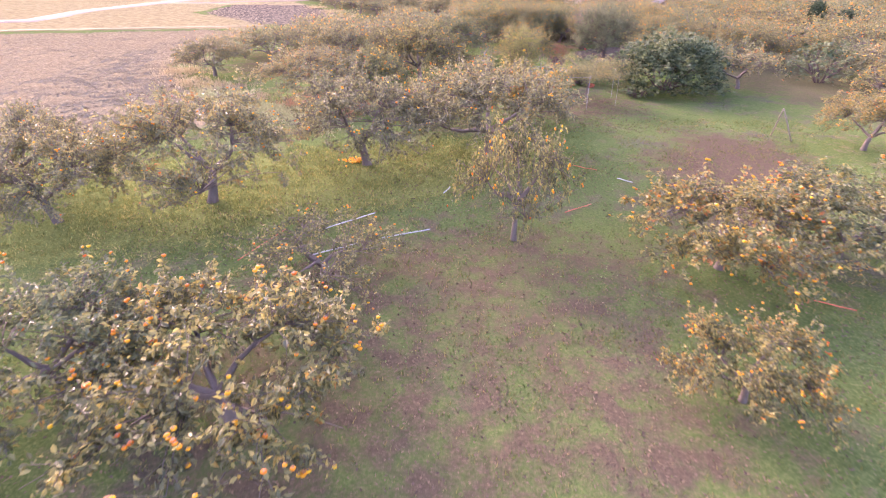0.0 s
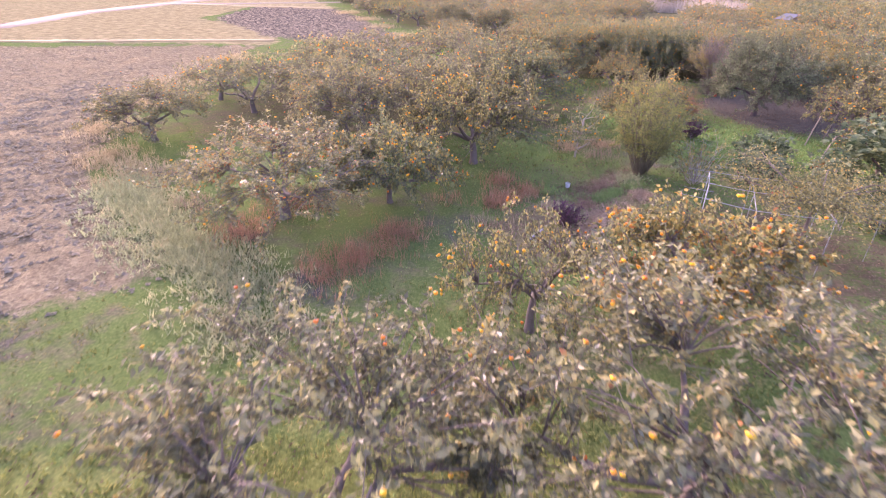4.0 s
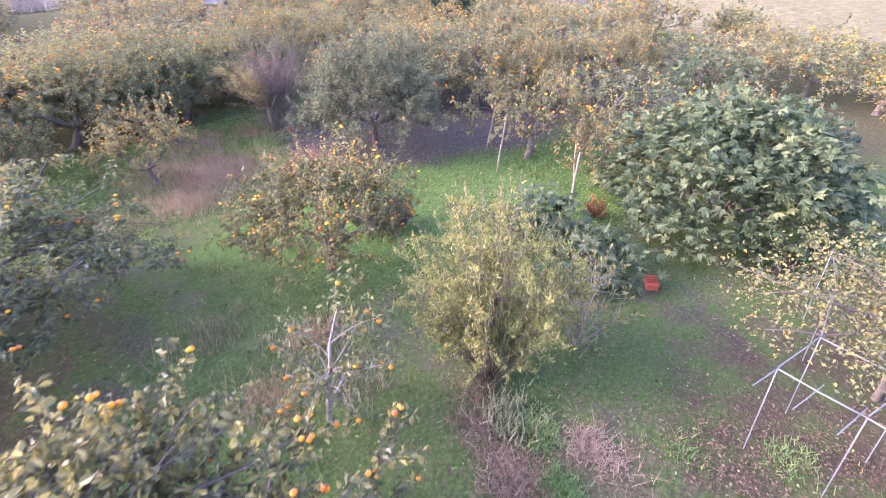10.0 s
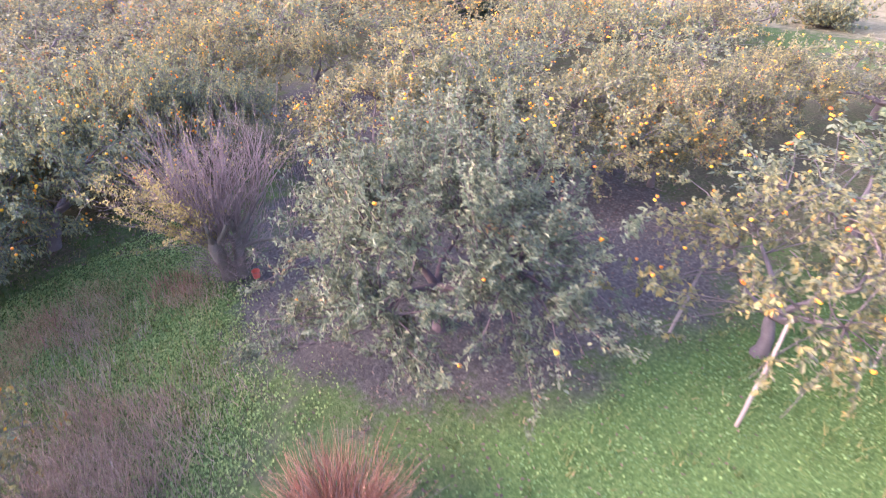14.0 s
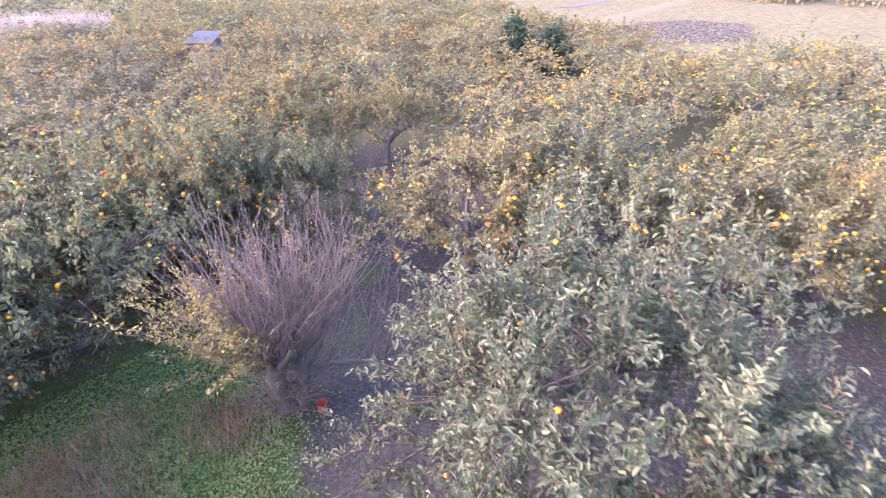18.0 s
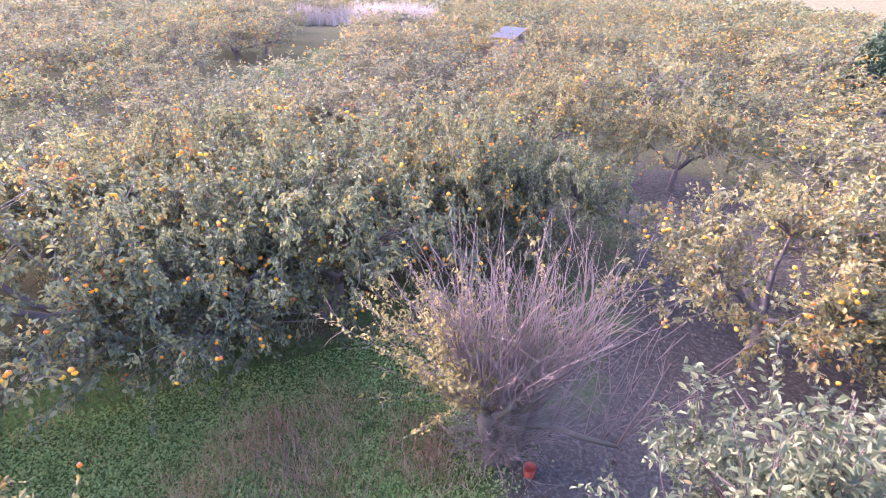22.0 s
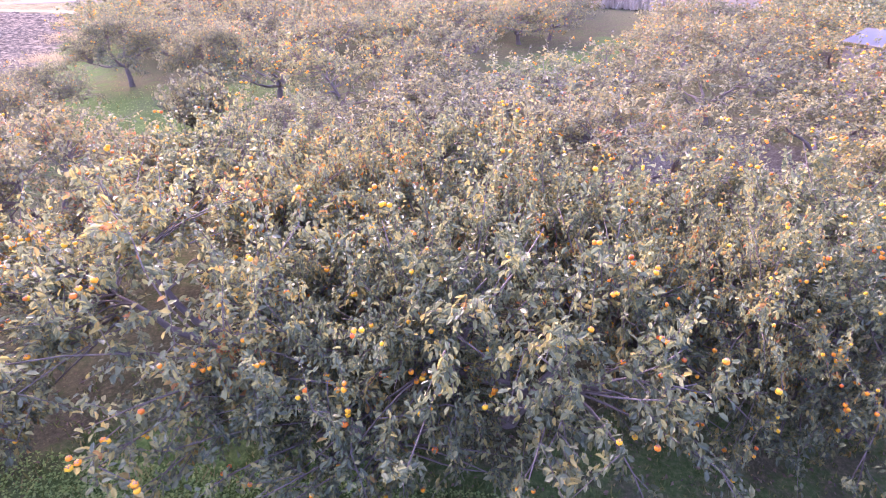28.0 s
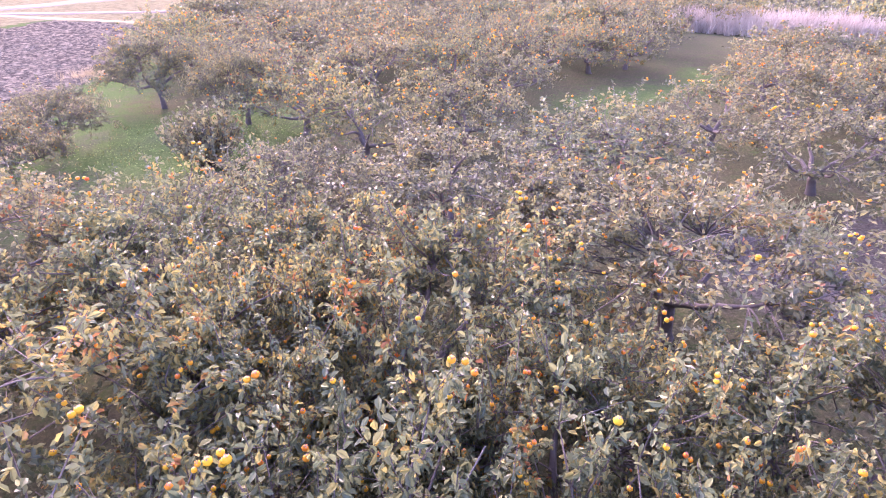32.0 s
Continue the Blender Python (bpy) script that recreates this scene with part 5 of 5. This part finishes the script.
def bucket(x, y, material, label):
    thing = root("bucket", x * SQ, y * SQ, 0.0, label, "bucket")
    bm = bmesh.new()
    thing.scale = (0.6, 0.6, 0.6)
    bmesh.ops.create_cone(bm, cap_ends=False, segments=20, radius1=0.1, radius2=0.13, depth=0.24)
    bmesh.ops.translate(bm, vec=(0, 0, 0.13), verts=bm.verts)
    bmesh.ops.solidify(bm, geom=bm.faces[:], thickness=0.006)
    part("body", bm, material, thing)
    bm = bmesh.new()
    bmesh.ops.create_cone(bm, cap_ends=True, segments=20, radius1=0.1, radius2=0.1, depth=0.01)
    bmesh.ops.translate(bm, vec=(0, 0, 0.02), verts=bm.verts)
    part("bottom", bm, material, thing)
    w = Wood()
    a = np.linspace(0.15, math.pi - 0.15, 9)
    w.tube(np.column_stack([0.13 * np.cos(a), 0.02 * np.sin(a), 0.25 + 0.1 * np.sin(a)]), [0.004] * 9, 5)
    link("handle", w.mesh("handle", STEEL), thing, "thin wire handle")


# stands in for a white scrap of plastic; bucket form is made up
bucket(1.1, 26.85, WHITE, "white scrap of plastic, built as a small bucket, on a weedy bed")
# a red can, given the same bucket form
bucket(8.2, 38.2, RED, "small red can, built as a bucket, at the foot of a pollarded tree")


def shed():
    """Small hut whose sheet roof rises out of the trees."""
    thing = root("shed", 17.7 * SQ, 55.6 * SQ, 0, "small hut with a pale grey sheet roof among trees", "shed")
    thing.rotation_euler = (0, 0, radians(122))
    thing.scale = (0.5, 0.55, 0.9)
    for n_, p, size in (("wall", (0, 0.9, 0.95), (2.3, 0.06, 1.9)), ("wall", (0, -0.9, 1.1), (2.3, 0.06, 2.2)), ("wall", (1.12, 0, 0.95), (0.06, 1.74, 1.9)), ("wall", (-1.12, 0, 0.95), (0.06, 1.74, 1.9))):
        bm = bmesh.new()
        bmesh.ops.create_cube(bm, size=1)
        bmesh.ops.scale(bm, vec=size, verts=bm.verts)
        bmesh.ops.translate(bm, vec=p, verts=bm.verts)
        part(n_, bm, SHED_WALL, thing)
    n = 80
    x = np.linspace(-1.35, 1.35, n)
    z = 0.02 * np.cos(np.arange(n) * math.pi / 2)
    v = np.concatenate([np.column_stack([x, np.full(n, yy), z + zz]) for yy, zz in ((-1.15, 2.5), (1.15, 2.1), (1.15, 2.085), (-1.15, 2.485))])
    i = np.arange(n - 1)
    q = np.concatenate([np.stack([i + a * n, i + 1 + a * n, i + 1 + b * n, i + b * n], 1) for a, b in ((0, 1), (1, 2), (2, 3), (3, 0))])
    link("roof", mesh_np("roof", v, q, [ROOF], smooth=False), thing, "corrugated pale grey sheet roof")


shed()


# ---- ground cover ----
def blades(name, centres, height, spread, count, material, r, wide=0.012, lean=0.35):
    """Tufts of tapering blades, one face each, bent outward."""
    n = len(centres) * count
    c = np.repeat(centres, count, axis=0) + np.column_stack([r.normal(size=(n, 2)) * spread, np.zeros(n)])
    h = (np.repeat(height, count) if np.ndim(height) else height) * r.uniform(0.5, 1.2, n)
    a = r.uniform(0, 6.283, n)
    side = np.column_stack([np.cos(a), np.sin(a), np.zeros(n)]) * wide
    tip = c + np.column_stack([r.normal(size=(n, 2)) * lean * h[:, None], h])
    v = np.stack([c - side, c + side, tip], 1).reshape(-1, 3)
    return mesh_np(name, v, np.arange(3 * n).reshape(-1, 3), [material])


def scatter(n, box, r):
    return np.column_stack([r.uniform(box[0], box[1], n), r.uniform(box[2], box[3], n)]) * SQ


# dried-out spots of the clearing: plan x, plan y, radius
BROWN = [(5.84, 39.73, 0.42), (6.73, 39.77, 0.4), (7.28, 38.86, 0.34), (6.26, 39.07, 0.5), (5.25, 39.3, 0.4), (4.3, 38.4, 0.5), (3.2, 39.2, 0.45)]


def ground_cover():
    r = np.random.default_rng(201)
    boxes = ((-14, 6, 12, 40, 17000), (1, 36, 13, 42, 5000), (-13, 3, 14, 22, 24000), (-8, 48, 14, 60, 2500))
    p = np.concatenate([scatter(b[4], (b[0], b[2], b[1], b[3]), r) for b in boxes])
    z = zones(p)
    bare = np.maximum.reduce([z["soil"], z["plough"], z["tan"], 0.5 * z["dirt"]])
    # darker tufts thinned where the lawn is painted sunlit
    bare = np.maximum(bare, 0.8 * z["sunny_lawn"])
    keep = (r.uniform(size=len(p)) > bare) & (wave(p, 1.1, 41) + 0.8 * r.normal(size=len(p)) + 1.2 * z["lush"] > -0.2)
    c = np.column_stack([p[keep], np.full(keep.sum(), -0.02)])
    g = tagged(link("grass", blades("grass", c, 0.075 + 0.09 * z["lush"][keep], 0.07, 4, GRASS, r)), "short green orchard grass in uneven tufts", "grass", kind="stuff")
    # lawn blades in the painted sunlit tint
    p = scatter(34000, (-16, 4, 8.5, 20), r)
    z = zones(p)
    keep = r.uniform(size=len(p)) < z["sunny_lawn"] * (0.75 + 0.4 * wave(p, 2.2, 47))
    c = np.column_stack([p[keep], np.full(keep.sum(), -0.02)])
    tagged(link("lawn_grass", blades("lawn_grass", c, 0.085, 0.05, 4, LAWN, r, 0.016, 0.6)), "lawn grass coloured as sunlit yellow-green under the fruit trees", "grass", kind="stuff")
    # low broad-leaved weeds where the ground is lush
    for name, material, label, boxes in (
            ("weeds", WEED, "low broad-leaved green weeds covering the ground", ((18000, (5, 13, 28, 35)), (12000, (-6, 5, 22, 34)), (14000, (-9, 6, 8, 19)))),
            ("clover", CLOVER, "bright green clover covering a clearing", ((150000, (0.5, 8.6, 35.6, 40.8)), (4000, (-5, 0, 49.5, 55))))):
        p = np.concatenate([scatter(k, box, r) for k, box in boxes])
        z = zones(p)
        keep = r.uniform(size=len(p)) < np.maximum(0.25 + 0.2 * wave(p, 0.9, 43), z["lush"]) * (1 - z["soil"]) * (1 - z["plough"])
        flat = name == "clover"
        if flat:
            gap = np.max([np.exp(-((p[:, 0] / SQ - x) ** 2 + (p[:, 1] / SQ - y) ** 2) / (0.6 * k * k)) for x, y, k in BROWN], axis=0)
            keep &= r.uniform(size=len(p)) > 0.7 * gap + 0.15 * wave(p, 1.4, 45)
        n = keep.sum()
        pos = np.column_stack([p[keep], r.uniform(0.0, 0.05 if flat else 0.09, n)])
        d = r.normal(size=(n, 3)) * np.array([1, 1, 0.16 if flat else 0.35])
        tagged(link(name, leaf_mesh(name, pos, d, r.uniform(0.02, 0.05, n), 0.8, material, r)), label, "weeds", kind="stuff")
    # fallen leaves
    p = np.concatenate([scatter(9000, (6.5, 16, 31.5, 44), r), scatter(9000, (-1, 8, 20, 29), r), scatter(16000, (-7, 8, 4, 18), r), scatter(6000, (-3, 8, 28, 42), r)])
    p = p[r.uniform(size=len(p)) > 0.8 * zones(p)["lush"]]
    rows = [np.column_stack([x * SQ + r.normal(size=k) * 0.4, y * SQ + r.normal(size=k) * 0.55]) for x, y, k in ((3.0, 24.5, 1500), (3.6, 25.5, 1300), (3.2, 23.6, 900), (4.4, 24.7, 900), (1.5, 26.9, 700), (2.35, 27.5, 500), (1.2, 26.3, 400))]
    p = np.concatenate([p] + rows)
    n = len(p)
    pos = np.column_stack([p, r.uniform(0.0, 0.03, n)])
    tagged(link("fallen_leaves", leaf_mesh("fallen_leaves", pos, r.normal(size=(n, 3)) * np.array([1, 1, 0.15]), np.concatenate([r.uniform(0.03, 0.075, n - 6200), r.uniform(0.02, 0.055, 6200)]), 0.6, FALLEN, r)), "curled brown and pale fallen leaves on the ground", "leaf litter", kind="stuff")
    # clods of the ploughed field
    p = np.concatenate([scatter(22000, (-20, -6, 17, 36), r), scatter(14000, (-46, -13, 14, 48), r), scatter(5000, (-22, -6, 48, 66), r)])
    z = zones(p)
    p = p[r.uniform(size=len(p)) < z["plough"]]
    n = len(p)
    base = np.array([(0, 0, 0.8), (1, 0, 0), (0.2, 1, 0), (-0.9, 0.4, 0), (-0.2, -1, 0)])
    tri = np.array([(0, 1, 2), (0, 2, 3), (0, 3, 4), (0, 4, 1)])
    v = np.column_stack([p, np.full(n, -0.01)])[:, None] + base[None] * (0.02 + 0.075 * r.uniform(size=(n, 1, 1)) ** 2.2) * r.uniform(0.6, 1.4, (n, 5, 3)) * np.array([1, 1, 0.7])
    tagged(link("clods", mesh_np("clods", v.reshape(-1, 3), (np.arange(n)[:, None, None] * 5 + tri).reshape(-1, 3), [CLOD])), "rough clods of turned earth on the field", "soil", kind="stuff")


CLOD = plain_mat("turned_earth", (0.17, 0.142, 0.095), (0.29, 0.245, 0.165), 6.0, 1.0, 0.0, 0.5)


def tall_patch(name, spots, height, per, material, label, seed, wide=0.008, lean=0.25):
    r = np.random.default_rng(seed)
    c = []
    for x, y, rad in spots:
        n = int(per * rad * rad)
        q = r.normal(size=(n, 2)) * rad * 0.62
        xy = np.column_stack([x + q[:, 0], y + q[:, 1]]) * SQ
        thin = wave(xy, 1.6, seed) + 0.5 * r.normal(size=n) > -0.35
        c.append(np.column_stack([xy[thin], np.full(thin.sum(), -0.02)]))
    c = np.concatenate(c)
    tagged(link(name, blades(name, c, height * r.uniform(0.45, 1.1, len(c)), 0.06, 5, material, r, wide, lean)), label, "tall grass", kind="stuff")


ground_cover()
tall_patch("red_grass", [(-0.5, 25.9, 0.42), (0.0, 26.4, 0.32), (-0.8, 25.4, 0.3), (-1.9, 25.5, 0.3), (-3.2, 22.6, 0.6), (-3.9, 21.8, 0.6), (-2.7, 23.6, 0.5), (-6.2, 23.2, 0.6), (-5.6, 24.8, 0.7), (-0.6, 26.9, 0.4), (5.1, 49.5, 0.6), (5.9, 39.7, 0.4), (7.35, 39.0, 0.35)], 0.42, 700, RED_STRAW, "reddish dry grass standing in loose patches", 211, 0.006)
tall_patch("brown_grass", BROWN, 0.15, 2400, DULL_STRAW, "short brown dried grass in the clearing", 219, 0.006, 0.7)
tall_patch("brown_stalks", [(3.0, 28.3, 0.25), (2.6, 27.9, 0.28), (2.1, 27.3, 0.3), (1.75, 26.8, 0.3), (1.5, 26.4, 0.25), (1.5, 25.9, 0.22), (1.1, 25.8, 0.3), (0.9, 25.2, 0.25)], 0.11, 2000, BROWN_STALK, "reddish brown cut stalks on a bed", 218, 0.007, 1.3)
tall_patch("dry_grass", [(5.4, 38.3, 0.6), (4.0, 38.6, 0.6), (5.8, 37.2, 0.6), (6.7, 37.2, 0.5), (3.4, 37.6, 0.6), (4.9, 36.4, 1.0), (4.6, 37.5, 0.9), (-0.7, 24.4, 0.4), (4.9, 37.0, 0.7), (1.6, 31.8, 0.6), (2.1, 29.8, 0.6), (6.2, 39.0, 0.5), (2.5, 36.2, 0.6), (-9.6, 26.0, 0.6), (-8.0, 24.4, 0.5)], 0.36, 420, STRAW, "pale pinkish dry grass in thin patches", 217, 0.005)
tall_patch("rust_grass", [(4.8, 37.95, 0.7), (5.35, 37.1, 0.7), (4.6, 36.9, 0.6), (6.3, 39.15, 0.4), (3.8, 36.2, 0.7), (7.3, 38.6, 0.3), (0.1, 26.2, 0.3), (-0.4, 26.0, 0.3), (2.4, 30.6, 0.4), (1.3, 30.2, 0.4)], 0.3, 1500, PINK_STRAW, "thin pinkish brown grass standing in patches", 223, 0.005, 0.4)
tall_patch("pale_grass", [(-13.89, 29.45, 1.0), (-12.12, 27.1, 0.9), (-10.88, 25.97, 0.9), (-14.99, 32.48, 1.0), (-15.34, 36.57, 1.0), (-15.75, 42.53, 1.0), (-6.6, 50.3, 0.8), (-8.6, 53.6, 0.9), (-11.2, 58, 0.9), (-14, 63, 1.0), (-17, 67.5, 1.0)], 0.42, 380, SEDGE, "pale dry grass along the field edge", 212)
tall_patch("rank_weeds", [(-8.9, 23.7, 0.8), (-8.2, 23.1, 0.7), (-7.5, 22.6, 0.8), (-6.9, 22.2, 0.7), (-6.2, 21.8, 0.8), (-5.2, 20.9, 0.8), (-4.3, 20.0, 0.7), (-9.6, 24.5, 0.7), (-10.4, 25.2, 0.7), (2.8, 27.7, 0.3), (0.8, 25.5, 0.3), (0.5, 24.0, 0.4), (11.0, 51.2, 0.7), (11.5, 50.4, 0.6)], 0.23, 1000, RANK, "rank pale green weeds beside the ploughed field", 213, 0.018, 0.5)
tall_patch("fresh_grass", [(2.05, 26.5, 0.2), (2.3, 26.8, 0.17), (1.85, 26.25, 0.2), (2.2, 26.6, 0.14)], 0.11, 5200, FRESH, "fresh bright green grass in a narrow strip", 216, 0.008, 0.7)
tall_patch("hay", [(2.95, 26.75, 0.2), (2.8, 26.4, 0.22), (2.5, 26.0, 0.24), (2.3, 25.7, 0.25), (1.9, 25.5, 0.25), (1.7, 25.2, 0.25), (1.65, 24.9, 0.25), (1.3, 24.4, 0.3), (0.7, 25.6, 0.25)], 0.11, 5200, STRAW, "cut dry stalks heaped along a bed", 214, 0.007, 1.5)
tall_patch("dark_tufts", [(1.39, 26.4, 0.14), (1.05, 26.05, 0.2), (1.55, 25.2, 0.16), (1.15, 25.35, 0.24), (1.3, 25.0, 0.18), (2.9, 27.5, 0.26), (2.75, 27.2, 0.2), (4.1, 24.9, 0.22), (3.75, 23.9, 0.25), (3.5, 25.9, 0.16), (0.6, 26.6, 0.2)], 0.1, 3000, WEED, "dark green weed tufts on a bed", 222, 0.012, 0.7)
tall_patch("reeds", [(13.3, 78.4, 1.2), (15, 78.0, 1.3), (16.8, 77.6, 1.3), (18.6, 77.2, 1.3), (20.4, 76.8, 1.3), (21.8, 76.5, 1.0)], 1.5, 420, REED, "pale feathery reeds beyond the orchard", 215, 0.035, 0.3)


def fallen_fruit(x, y, n):
    r = np.random.default_rng(221)
    pos = np.column_stack([x * SQ + r.normal(size=n) * 0.22, y * SQ + r.normal(size=n) * 0.16, r.uniform(0.03, 0.1, n)])
    tagged(link("fallen_fruit", joined_fruit(pos, r)), "heap of overripe fallen fruit under a tree", "fruit", kind="stuff")


fallen_fruit(-2.37, 16.57, 45)


def far_woods():
    """Grey-brown bare trees and scrub beyond the fields."""
    r = np.random.default_rng(231)
    w, pos, along = Wood(), [], []
    for k in range(120):
        x, y = 76 + 22 * r.uniform() + 0.2 * k / 2, 20 + 62 * (k / 120) + r.normal() * 3
        p = np.array([x * SQ, y * SQ, -0.1])
        h = r.uniform(3, 7)
        w.tube([p, p + np.array([r.normal() * 0.2, r.normal() * 0.2, h])], [0.14, 0.03], 4)
        for _ in range(10):
            z = h * r.uniform(0.35, 0.95)
            q = p + np.array([0, 0, z])
            w.tube([q, q + np.array([r.normal(), r.normal(), 0.9]) * 1.1], [0.05, 0.012], 3)
        n = 60
        pos.append(p + np.column_stack([r.normal(size=(n, 2)) * 1.3, r.uniform(0.2, h * 0.7, n)]))
        along.append(r.normal(size=(n, 3)))
    thing = root("far_woods", 0, 0, 0, "grey-brown bare woods beyond tan fields", "woods", "", "stuff")
    tagged(link("trunks", w.mesh("trunks", PINK_TWIG), thing), kind="stuff")
    pos = np.concatenate(pos)
    tagged(link("scrub", leaf_mesh("scrub", pos, np.concatenate(along), r.uniform(0.4, 0.9, len(pos)), 0.7, DUSKY, r), thing), kind="stuff")


far_woods()
